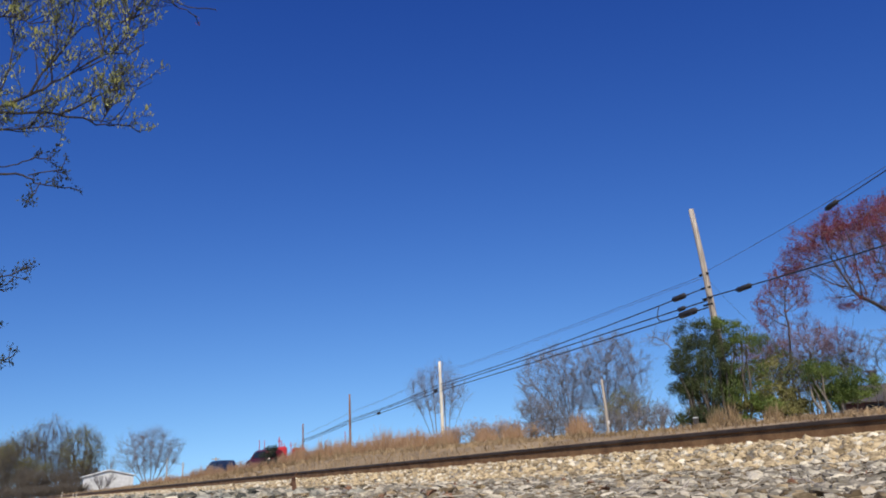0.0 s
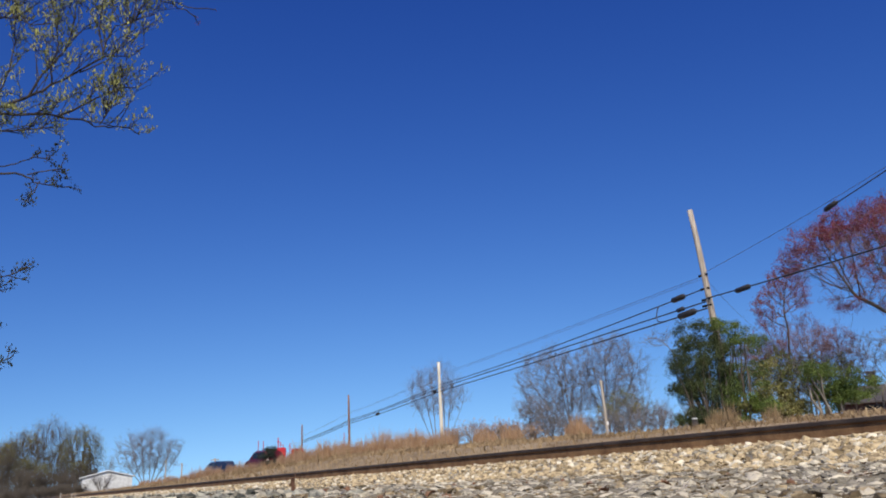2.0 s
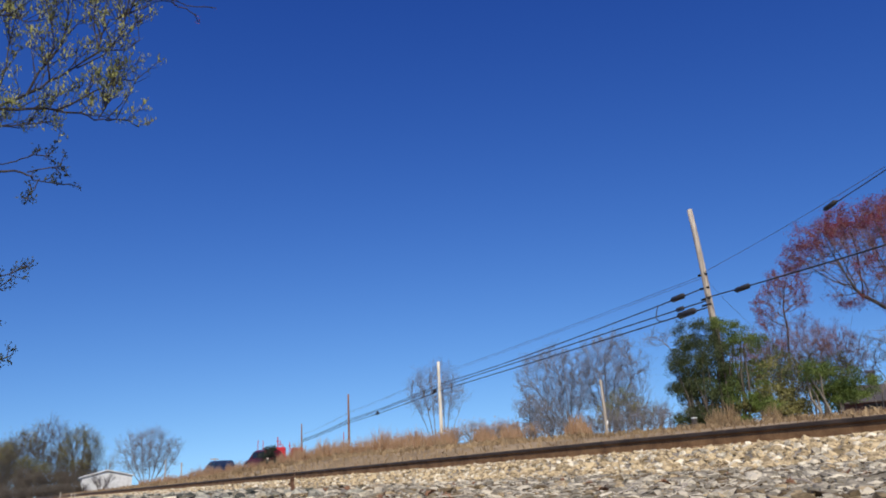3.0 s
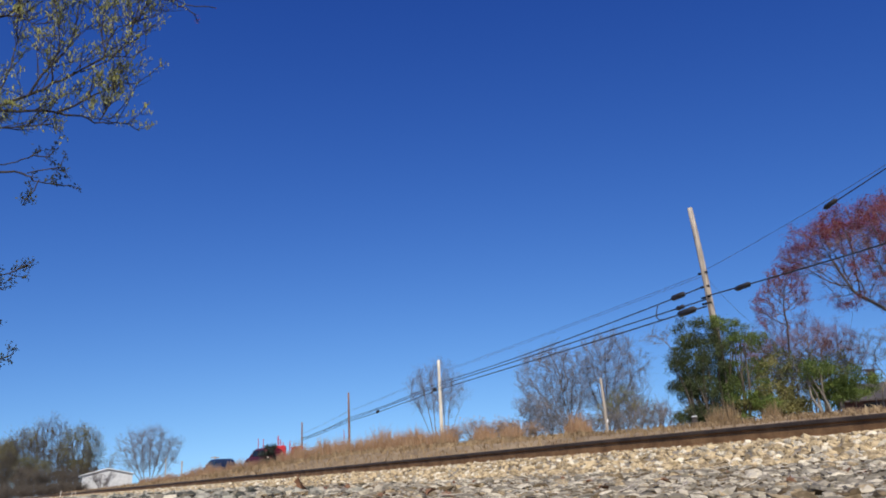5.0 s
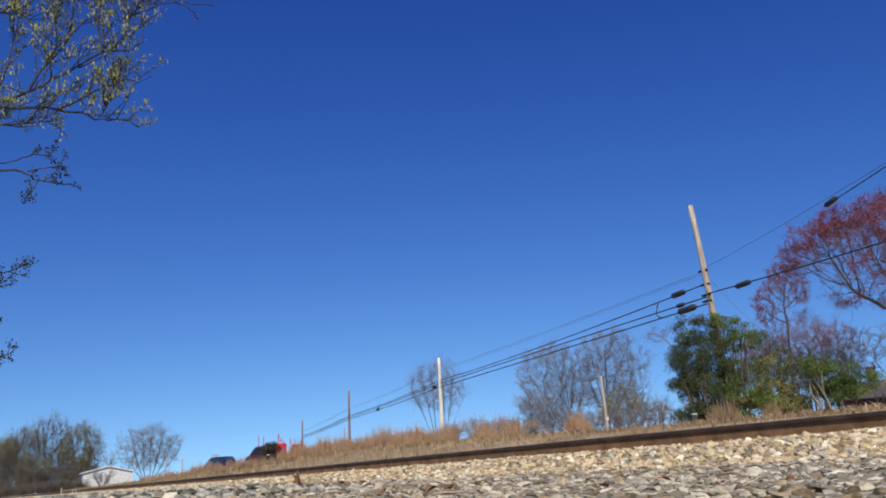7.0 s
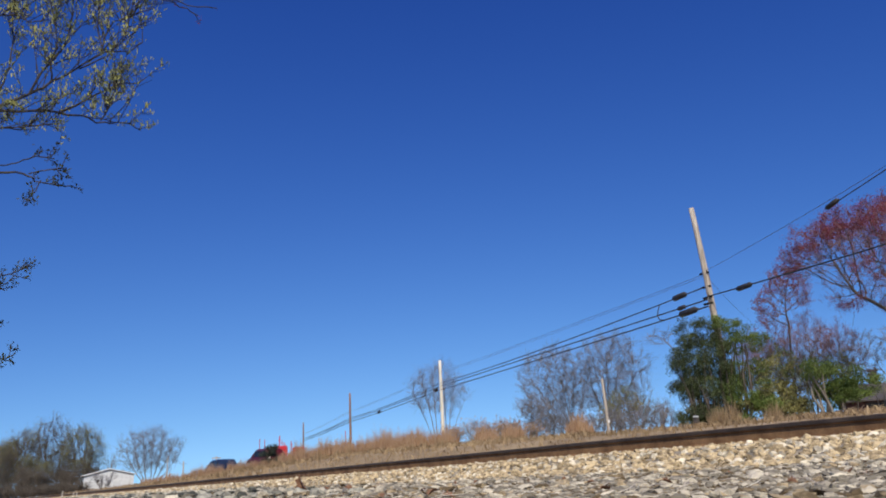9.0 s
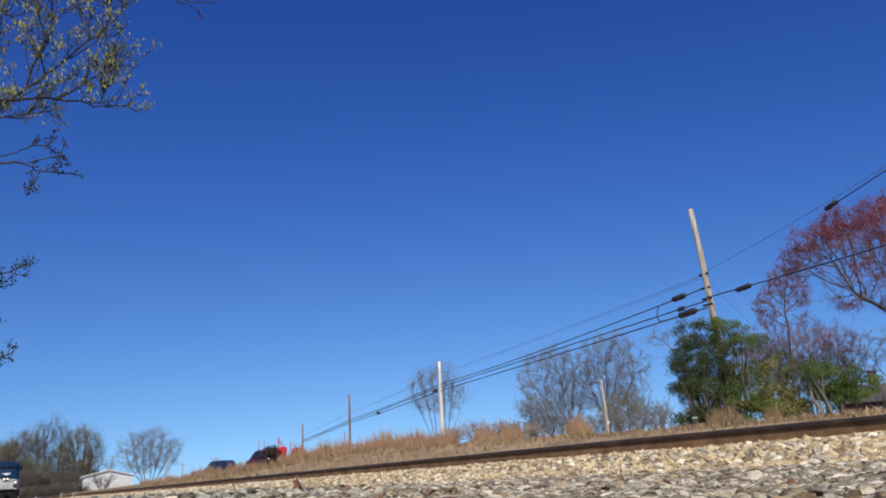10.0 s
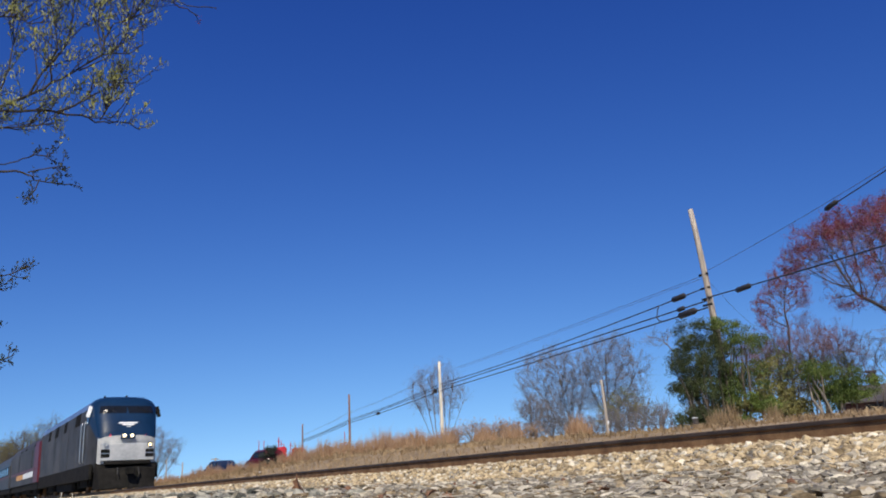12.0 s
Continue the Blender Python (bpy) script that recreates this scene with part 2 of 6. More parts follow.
def soup(name, verts, faces, mats, parent=None, mat_index=None, smooth=False):
    """One mesh from arrays of corners and of faces with equally many corners."""
    me = bpy.data.meshes.new(name)
    n, k = faces.shape
    me.vertices.add(len(verts))
    me.vertices.foreach_set("co", verts.astype(np.float32).ravel())
    me.loops.add(n * k)
    me.loops.foreach_set("vertex_index", faces.astype(np.int32).ravel())
    me.polygons.add(n)
    me.polygons.foreach_set("loop_start", np.arange(0, n * k, k, dtype=np.int32))
    for m in mats if isinstance(mats, (list, tuple)) else [mats]:
        me.materials.append(m)
    if mat_index is not None:
        me.polygons.foreach_set("material_index", mat_index.astype(np.int32))
    me.polygons.foreach_set("use_smooth", np.full(n, smooth))
    me.update(calc_edges=True)
    o = new(name, me)
    if parent is not None:
        o.parent = parent
    return o


# ---- ground ----
RAIL_X, GAUGE, RAIL_TOP, RAIL_H = 7.2, 1.435, 0.415, 0.185
TRACK_X = RAIL_X + GAUGE / 2
BED = RAIL_TOP - RAIL_H - 0.015


def grade(y):
    """How far the line has fallen at y: it runs slightly downhill, away from the gravel."""
    return 0.0028 * np.maximum(np.asarray(y, float) - 8.0, 0)


def ease(a, b, x):
    t = np.clip((x - a) / (b - a), 0, 1)
    return t * t * (3 - 2 * t)


def bumps(x, y, s):
    """Cheap smooth unevenness."""
    return (np.sin(x * 1.7 * s + 1.3) * np.cos(y * 1.3 * s + 0.4) + np.sin(x * 0.61 * s - y * 0.83 * s) + 0.5 * np.sin(x * 3.9 * s + y * 2.7 * s)) / 2.5


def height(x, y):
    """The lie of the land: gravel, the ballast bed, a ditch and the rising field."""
    x, y = np.asarray(x, float), np.asarray(y, float)
    z = 0.008 * bumps(x, y, 2.0) * ease(0.5, 2.0, np.hypot(x, y)) + 0.018 * ease(1.5, 5, x)
    mound = np.exp(-(((np.hypot(x, y) - 5.4) / 1.7) ** 2)) * np.interp(np.degrees(np.arctan2(x, y)), [-30, -12, 6, 12, 20, 32, 40], [0, 0.02, 0.026, 0.036, 0.038, 0.006, 0])
    z = z + mound
    bed = BED + 0.012 * bumps(x, y, 3.0) - grade(np.minimum(y, 160))
    shoulder = ease(4.9, 6.75, x)
    z = z * (1 - shoulder) + bed * shoulder
    z = z + (0.16 - z) * ease(9.3, 10.4, x)
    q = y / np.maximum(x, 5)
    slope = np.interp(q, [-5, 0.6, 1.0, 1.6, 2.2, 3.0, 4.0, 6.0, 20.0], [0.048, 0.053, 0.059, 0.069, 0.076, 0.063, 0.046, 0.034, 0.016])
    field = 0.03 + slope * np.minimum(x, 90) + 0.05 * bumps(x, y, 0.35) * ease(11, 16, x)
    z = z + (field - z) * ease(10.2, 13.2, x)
    return z


def height1(x, y):
    return float(height(x, y))


def build_ground():
    xs = np.concatenate([[-2500, -900, -300, -100, -40, -15], np.arange(-6, 16, 0.2), np.arange(16, 60, 1.5), [65, 75, 90, 130, 220, 500, 1200, 2800]])
    ys = np.concatenate([[-2500, -800, -250, -80, -30, -12], np.arange(-5, 20, 0.4), np.arange(20, 80, 1.5), np.arange(80, 260, 6), [300, 400, 600, 1000, 1800, 3500]])
    gx, gy = np.meshgrid(xs, ys)
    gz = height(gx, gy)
    verts = np.stack([gx, gy, gz], -1).reshape(-1, 3)
    nx, ny = len(xs), len(ys)
    i = (np.arange(ny - 1)[:, None] * nx + np.arange(nx - 1)[None, :]).ravel()
    faces = np.stack([i, i + 1, i + nx + 1, i + nx], -1)
    cx = (gx[:-1, :-1] + gx[1:, 1:]).ravel() / 2
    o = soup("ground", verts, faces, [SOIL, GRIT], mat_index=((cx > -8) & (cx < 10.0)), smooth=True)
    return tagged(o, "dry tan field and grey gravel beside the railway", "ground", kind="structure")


ground = build_ground()


# ---- railway ----
def rail_ring(y):
    """Section of a flat-bottomed rail, seen along the track."""
    half = [(0.0, 0.0), (0.076, 0.0), (0.076, 0.011), (0.020, 0.028), (0.009, 0.045), (0.009, 0.130), (0.034, 0.143), (0.037, 0.150), (0.037, 0.175),
            (0.028, 0.185), (0.0, 0.185)]
    pts = half + [(-x, z) for x, z in reversed(half[1:-1])]
    return [(x, y, z) for x, z in pts]


def build_track():
    track = thing("railway_track", pose(TRACK_X, 0, BED), "single railway track with rusty steel rails on timber sleepers", "railway track", kind="structure")
    g = Geo()
    ys = [-60, -20, 0, 8, 20, 40, 80, 160, 300, 700]
    g.loft([rail_ring(y) for y in ys])
    g.mi = [1 if all(g.v[i][2] > 0.18 for i in q) else 2 if sum(g.v[i][2] for i in q) / len(q) > 0.138 else 0 for q in g.f]
    g.v = [(x, y, z - float(grade(y))) for x, y, z in g.v]
    near = g.ob("rail", [RUST, RAILTOP, RAILHEAD], track, "brown rusted rail with a bright worn top")
    near.location = (-GAUGE / 2, 0, 0.015)
    far = new("rail", near.data)
    far.parent, far.location = track, (GAUGE / 2, 0, 0.015)
    tagged(far, "brown rusted rail with a bright worn top")
    tie, plate, spike = Geo(), Geo(), Geo()
    tie.box(-1.3, -0.11, -0.16, 1.3, 0.11, 0.0, bevel=0.012)
    plate.box(-0.17, -0.095, 0.0, 0.17, 0.095, 0.014, bevel=0.004)
    spike.box(-0.012, -0.012, 0.0, 0.012, 0.012, 0.045, bevel=0.004)
    tie, plate, spike = tie.mesh("sleeper", TIE), plate.mesh("tie_plate", RUST), spike.mesh("spike", RUST)
    rng = random.Random(3)
    for k in range(150):
        t = new("sleeper", tie)
        t.parent, t.location = track, (rng.uniform(-0.04, 0.04), -6 + k * 0.53, -0.004 - float(grade(-6 + k * 0.53)))
        t.rotation_euler[2] = rng.uniform(-0.02, 0.02)
        if k < 70:
            for sx in (-1, 1):
                p = new("tie_plate", plate)
                p.parent, p.location = t, (sx * GAUGE / 2, 0, 0.0)
                for dx in (-0.09, 0.09):
                    s = new("spike", spike)
                    s.parent, s.location = t, (sx * GAUGE / 2 + dx, rng.choice((-0.05, 0.05)), 0.008)
    return track


build_track()


def stone_shapes(n, seed, flat=1.0):
    """Angular crushed stones, 20 faces each."""
    rng = np.random.default_rng(seed)
    p = (1 + 5 ** 0.5) / 2
    base = np.array([(-1, p, 0), (1, p, 0), (-1, -p, 0), (1, -p, 0), (0, -1, p), (0, 1, p), (0, -1, -p), (0, 1, -p), (p, 0, -1), (p, 0, 1), (-p, 0, -1), (-p, 0, 1)])
    base /= np.linalg.norm(base[0])
    f = np.array([(0, 11, 5), (0, 5, 1), (0, 1, 7), (0, 7, 10), (0, 10, 11), (1, 5, 9), (5, 11, 4), (11, 10, 2), (10, 7, 6), (7, 1, 8), (3, 9, 4), (3, 4, 2), (3, 2, 6),
                  (3, 6, 8), (3, 8, 9), (4, 9, 5), (2, 4, 11), (6, 2, 10), (8, 6, 7), (9, 8, 1)])
    out = []
    for _ in range(n):
        v = base * rng.uniform(0.62, 1.25, (12, 1)) * np.array([1.0, rng.uniform(0.6, 0.9), rng.uniform(0.42, 0.75) * flat])
        out.append(v)
    return out, f


def turn_matrices(n, rng, tilt):
    """n random turns about z, with a random tilt."""
    a, b, c = rng.uniform(0, 2 * np.pi, n), rng.uniform(-tilt, tilt, n), rng.uniform(-tilt, tilt, n)
    z, o = np.zeros(n), np.ones(n)
    rz = np.stack([np.cos(a), -np.sin(a), z, np.sin(a), np.cos(a), z, z, z, o], -1).reshape(n, 3, 3)
    rx = np.stack([o, z, z, z, np.cos(b), -np.sin(b), z, np.sin(b), np.cos(b)], -1).reshape(n, 3, 3)
    ry = np.stack([np.cos(c), z, np.sin(c), z, o, z, -np.sin(c), z, np.cos(c)], -1).reshape(n, 3, 3)
    return rz @ rx @ ry


def scatter_stones(name, xy, size, mats, shapes, faces, seed, tilt, sink=0.15, parent=None):
    rng = np.random.default_rng(seed)
    n = len(xy)
    pick = rng.integers(0, len(shapes), n)
    v = np.stack(shapes)[pick] * size[:, None, None]
    v = np.einsum("nij,nkj->nki", turn_matrices(n, rng, tilt), v)
    z = height(xy[:, 0], xy[:, 1]) + size * sink
    v += np.stack([xy[:, 0], xy[:, 1], z], -1)[:, None, :]
    fs = faces[None] + (np.arange(n) * 12)[:, None, None]
    mi = np.repeat(rng.random(n) < 0.25, 20) if isinstance(mats, list) else None
    return soup(name, v.reshape(-1, 3), fs.reshape(-1, 3), mats, parent, mi)


def build_ballast():
    rng = np.random.default_rng(11)
    shapes, faces = stone_shapes(14, 5)
    flats, _ = stone_shapes(14, 6, 0.6)
    # shoulder and crib: tan stones
    n = 20000
    y = 0.5 + 75 * rng.random(n) ** 1.7
    x = rng.uniform(4.75, 7.1, n)
    size = 0.018 + 0.040 * rng.random(n) ** 1.4
    o = scatter_stones("ballast", np.stack([x, y], -1), size, [STONE_TAN, STONE_GREY], shapes, faces, 1, 0.7, 0.2)
    tagged(o, "tan crushed stone ballast heaped against the rail", "ballast", kind="stuff")
    n = 4500
    y, x = rng.uniform(-25, 60, n), rng.uniform(7.28, 9.9, n)
    o = scatter_stones("ballast", np.stack([x, y], -1), rng.uniform(0.02, 0.05, n), [STONE_TAN, STONE_GREY], shapes, faces, 2, 0.7, 0.0)
    tagged(o, "tan crushed stone ballast between and behind the rails", "ballast", kind="stuff")
    # flat gravel before it: greyer and flatter
    n = 31000
    y = -0.5 + 36 * rng.random(n) ** 2.2
    x = 0.5 + 4.8 * rng.random(n) ** 0.8
    size = (0.007 + 0.040 * rng.random(n) ** 2.4) * np.clip(np.hypot(x, y) / 3.5, 0.55, 1.0)
    keep = np.hypot(x, y) > 1.0
    o = scatter_stones("gravel", np.stack([x, y], -1)[keep], size[keep], [STONE_GREY, STONE_TAN], flats, faces, 3, 0.33, 0.1)
    tagged(o, "flat grey gravel and stone chips", "gravel", kind="stuff")
    n = 5000
    y, x = rng.uniform(-25, 3, n), rng.uniform(-3.0, 7.1, n)
    keep = np.hypot(x, y) > 0.7
    o = scatter_stones("gravel", np.stack([x, y], -1)[keep], rng.uniform(0.012, 0.036, n)[keep], [STONE_GREY, STONE_TAN], flats, faces, 9, 0.4, 0.1)
    tagged(o, "grey and tan gravel beside the railway", "gravel", kind="stuff")
    n = 6500
    y, x = rng.uniform(3.0, 9.5, n), rng.uniform(-2.0, 1.6, n)
    o = scatter_stones("gravel", np.stack([x, y], -1), 0.012 + 0.028 * rng.random(n) ** 1.5, [STONE_MOSS_SHADE, STONE_GREY], shapes, faces, 10, 0.5, 0.15)
    tagged(o, "low heap of grey and tan gravel", "gravel", kind="stuff")
    n = 10000
    a, d = rng.uniform(0.33, 1.15, n), 0.95 + 2.6 * rng.random(n)
    size = 0.004 + 0.013 * rng.random(n) ** 2
    o = scatter_stones("gravel", np.stack([d * np.sin(a), d * np.cos(a)], -1), size, [STONE_GREY, STONE_TAN], flats, faces, 4, 0.4, 0.3)
    tagged(o, "small grey and tan stone chips", "gravel", kind="stuff")
    # the stones that can be told apart, one by one
    bed = tagged(new("stone_bed"), "loose angular ballast stones on the gravel", "ballast stones", kind="structure")
    tan = []
    for k in range(10):
        for mat, src in ((STONE_TAN, shapes), (STONE_GREY, flats)):
            g = Geo().add(src[k], faces.tolist())
            tan.append(g.mesh("stone", mat))
    r = random.Random(8)
    for k in range(300):
        s = new("stone", tan[r.randrange(20)])
        s.parent = bed
        if k < 150:
            px, py, sc = r.uniform(4.9, 6.9), r.uniform(3.0, 11.0), r.uniform(0.026, 0.05)
        else:
            a, d = r.uniform(0.12, 1.08), r.uniform(1.6, 6.0)
            px, py, sc = d * math.sin(a), d * math.cos(a), r.uniform(0.011, 0.024)
        s.location = (px, py, height1(px, py) + sc * 0.2)
        s.rotation_euler = (r.uniform(-0.3, 0.3), r.uniform(-0.3, 0.3), r.uniform(0, 6.28))
        s.scale = (sc, sc, sc)


build_ballast()


# ---- poles and cables ----
POLES = [  # x, y, height above the ground, lean
    (17.1, -17.4, 14.8, 0.0, 0.0), (28.62, 23.44, 9.65, -0.30, 0.34), (39.77, 64.77, 7.85, 0, 0), (50.7, 107.65, 8.7, 0, 0), (63.05, 155.7, 7.6, 0, 0)]


def build_pole(x, y, h, lx, ly, mat, label, r=0.15, pale=None):
    z = height1(x, y)
    pole = thing("utility_pole", pose(x, y, z), label, "utility pole", "utility poles along the field")
    g = Geo()
    n = 9
    pts = [(lx * (k / n) ** 2, ly * (k / n) ** 2, -0.4 + (h + 0.4) * k / n) for k in range(n + 1)]
    g.tube(pts, [r * (1 - 0.32 * k / n) for k in range(n + 1)], 12)
    g.ob("shaft", mat, pole, smooth=True)
    return pole


POLE_LOOK = [(POLEWOOD, "weathered wooden utility pole holding cables"), (POLEWOOD, "tall leaning grey wooden utility pole above an ivy thicket"),
             (POLEPALE, "pale new wooden utility pole with cables"), (POLEBROWN, "brown wooden utility pole beside tall dry grass"),
             (POLEBROWN, "thin brown far utility pole")]
poles = [build_pole(x, y, h, lx, ly, *look_, r=0.17 if k < 2 else 0.19) for k, ((x, y, h, lx, ly), look_) in enumerate(zip(POLES, POLE_LOOK))]
stub = build_pole(30.55, 33.05, 2.95, -0.12, 0.0, POLEWOOD, "short weathered grey pole stub standing in dry grass", 0.09)
Geo().box(-0.05, -0.115, 0.62, 0.05, -0.09, 0.78, bevel=0.008).ob("tag", WHITE, stub, "small white tag nailed to the pole")


def cable(a, b, sag, r, mat, label, name="cable", steps=24):
    """A cable hung between two points, with its own sag."""
    a, b = Vector(a), Vector(b)
    g = Geo()
    g.tube([a.lerp(b, k / steps) - Vector((0, 0, 4 * sag * (k / steps) * (1 - k / steps))) for k in range(steps + 1)], r, 6)
    o = g.ob(name, mat, None, label, smooth=True)
    return tagged(o, "", "cable", "overhead cables")


def splice(p, way, length, r, label="black splice case on an overhead cable"):
    g = Geo()
    p, way = Vector(p), Vector(way).normalized()
    pts = [p + way * length * k for k in (-0.62, -0.5, -0.45, 0.45, 0.5, 0.62)]
    g.tube(pts, [r * 0.3, r * 0.5, r, r, r * 0.5, r * 0.3], 10)
    o = g.ob("splice_case", CABLE, None, label, smooth=True)
    return tagged(o, "", "splice case", "cable splices")


# ---- trees ----
def grow(g, p, d, length, r, level, rng, tips, kids, spread, up, fade=0.72, wob=0.12, thin=None, sides=(7, 5, 4, 3, 3, 3), start=0.35, least=0.004):
    """A tapered, wavering branch and the branches that leave it. Thin ones go to the mesh `thin`."""
    seg = 5 if level == 0 else 4 if level == 1 else 3
    pts, rad = [Vector(p)], [r]
    d = Vector(d).normalized()
    for k in range(seg):
        d = (d + Vector((rng.gauss(0, wob), rng.gauss(0, wob), rng.gauss(0, wob) + up))).normalized()
        pts.append(pts[-1] + d * length / seg)
        rad.append(max(r * (1 - 0.62 * (k + 1) / seg), least * 0.5))
    (thin if thin is not None and level >= 2 else g).tube(pts, rad, sides[min(level, 5)], cap=level < 2)
    if level >= len(kids):
        tips.append((pts[-1], d))
        tips.append((pts[-2].lerp(pts[-1], 0.3), d))
        return
    n = kids[level]
    for k in range(n):
        s = start + (1 - start) * (k + rng.random()) / n
        i = min(int(s * seg), seg - 1)
        at = pts[i].lerp(pts[i + 1], s * seg - i)
        side = d.orthogonal().normalized()
        side.rotate(Matrix.Rotation(k * 2.4 + rng.uniform(-0.6, 0.6), 3, d))
        a = spread * rng.uniform(0.6, 1.25)
        away = d * math.cos(a) + side * math.sin(a)
        grow(g, at, away, length * fade * rng.uniform(0.65, 1.1) * (1.15 - 0.45 * s), max(rad[i] * 0.58, least), level + 1, rng, tips, kids, spread, up, fade, wob, thin,
             sides, 0.25, least)


def leaf_soup(name, points, size, rng, mat, parent, n_each=1, jitter=0.1, long=1.6, hang=0.0):
    """Small folded leaves: each a kite of two triangles, bent along its midrib."""
    pts = np.repeat(np.array([tuple(p) for p in points]), n_each, 0)
    n = len(pts)
    pts = pts + rng.normal(0, jitter, (n, 3))
    s = size * rng.uniform(0.6, 1.4, n)
    a = rng.normal(0, 1, (n, 3))
    a[:, 2] += -hang
    a /= np.linalg.norm(a, axis=1)[:, None]
    b = np.cross(a, rng.normal(0, 1, (n, 3)))
    b /= np.linalg.norm(b, axis=1)[:, None] + 1e-9
    c = np.cross(a, b)
    L, Wd = (s * long)[:, None], (s * 0.5)[:, None]
    v = np.stack([pts, pts + a * L * 0.5 + b * Wd + c * Wd * 0.4, pts + a * L, pts + a * L * 0.5 - b * Wd + c * Wd * 0.4], 1)
    f = np.array([(0, 1, 2), (0, 2, 3)])[None] + (np.arange(n) * 4)[:, None, None]
    return soup(name, v.reshape(-1, 3), f.reshape(-1, 3), mat, parent)


def tree(x, y, h, label, seed, stems=1, kids=(6, 5, 4), spread=0.6, up=0.05, r=0.16, bark=BARK, twig=TWIG, leaf=None, size=0.08, n_each=2, jitter=0.12, fan=0.35,
         fade=0.72, name="tree", category="tree", group="", z=None, wob=0.12, start=0.35, long=1.6, trunk=0.45, least=0.005):
    """A tree with trunk and limbs, twigs and leaves. h: the height of its top."""
    rng = random.Random(seed)
    z = height1(x, y) if z is None else z
    t = thing(name, pose(x, y, z - 0.05), label, category, group)
    g, thin, tips = Geo(), Geo(), []
    for k in range(stems):
        a = 2.4 * k + rng.uniform(0, 1)
        lean = fan * (0.3 + 0.7 * rng.random()) if stems > 1 else 0.04
        d = Vector((math.cos(a) * math.sin(lean), math.sin(a) * math.sin(lean), math.cos(lean)))
        grow(g, (math.cos(a) * r * (stems > 1), math.sin(a) * r * (stems > 1), -0.15), d, h * trunk * rng.uniform(0.85, 1.1), r * rng.uniform(0.75, 1.1), 0, rng, tips,
             kids, spread, up, fade, wob, thin, start=start, least=least)
    top = max(max((p[2] for p in thin.v), default=0), max(p[2] for p in g.v))
    k = h / top
    for q in (g, thin):
        q.v = [(px * k, py * k, pz * k) for px, py, pz in q.v]
    g.ob("trunk", bark, t, smooth=True)
    if thin.v:
        thin.ob("twig_mass", twig, t)
    if leaf is not None:
        nr = np.random.default_rng(seed)
        leaf_soup("crown", [p * k for p, _ in tips], size, nr, leaf, t, n_each, jitter, long)
    return t


def branch_out(starts, goals, step, kill, rng, up=0.1, wob=0.08, rounds=90):
    """Grows branches towards goals in the air; starts: polylines of stems. Returns places and parents of the joints."""
    at, par = [], []
    for line in starts:
        for k, p in enumerate(line):
            par.append(len(at) - 1 if k else -1)
            at.append(p)
    pos = np.array(at, float)
    head = np.array([pos[k] - pos[q] if q >= 0 else (0, 0, step) for k, q in enumerate(par)], float) / step
    goals = np.array(goals, float)
    best, near = np.full(len(goals), 1e9), np.zeros(len(goals), int)
    fresh = np.arange(len(pos))
    for _ in range(rounds):
        d = np.linalg.norm(goals[:, None] - pos[fresh][None], axis=2)
        j = d.argmin(1)
        m = d[np.arange(len(goals)), j]
        better = m < best
        best[better], near[better] = m[better], fresh[j[better]]
        full = np.bincount([q for q in par if q >= 0], minlength=len(pos)) >= 3
        alive = (best > kill) & ~full[near]
        goals, best, near = goals[alive], best[alive], near[alive]
        if not len(goals):
            break
        pull = np.zeros_like(pos)
        way = (goals - pos[near]) / best[:, None]
        np.add.at(pull, near, way)
        grow_at = np.unique(near)
        d = pull[grow_at]
        d = d / (np.linalg.norm(d, axis=1)[:, None] + 1e-9) + 0.7 * head[grow_at] + rng.normal(0, wob, d.shape) + np.array([0, 0, up])
        d /= np.linalg.norm(d, axis=1)[:, None]
        head = np.concatenate([head, d])
        fresh = np.arange(len(pos), len(pos) + len(grow_at))
        par += grow_at.tolist()
        pos = np.concatenate([pos, pos[grow_at] + d * step])
    return pos, np.array(par)


def prisms(a, b, ra, rb):
    """Three-sided tapered sticks from a to b."""
    d = b - a
    d = d / (np.linalg.norm(d, axis=1)[:, None] + 1e-9)
    u = np.cross(d, np.where(np.abs(d[:, 2:]) < 0.9, np.array([[0, 0, 1.0]]), np.array([[1.0, 0, 0]])))
    u /= np.linalg.norm(u, axis=1)[:, None] + 1e-9
    w = np.cross(d, u)
    ring = [u * math.cos(t) + w * math.sin(t) for t in (0, 2.094, 4.189)]
    v = np.stack([a + q * ra[:, None] for q in ring] + [b + q * rb[:, None] for q in ring], 1)
    f = np.array([(0, 1, 4), (0, 4, 3), (1, 2, 5), (1, 5, 4), (2, 0, 3), (2, 3, 5)])[None] + (np.arange(len(a)) * 6)[:, None, None]
    return v.reshape(-1, 3), f.reshape(-1, 3)


def crown_goals(lobes, n, rng, shell=2.0):
    """Points that fill uneven rounded lobes (x, y, z, rx, ry, rz), thicker towards their skins."""
    w = np.array([l[3] * l[4] * l[5] for l in lobes]) ** 0.8
    pick = rng.choice(len(lobes), n, p=w / w.sum())
    L = np.array(lobes)[pick]
    d = rng.normal(0, 1, (n, 3))
    d /= np.linalg.norm(d, axis=1)[:, None]
    uneven = 0.92 + 0.16 * np.sin(d[:, 0] * 5 + pick * 2.1) * np.cos(d[:, 1] * 4 + pick) + 0.10 * np.sin(d[:, 2] * 9 + d[:, 0] * 7)
    return L[:, :3] + d * L[:, 3:] * (rng.random(n) ** (1 / (shell + 1)) * uneven)[:, None]


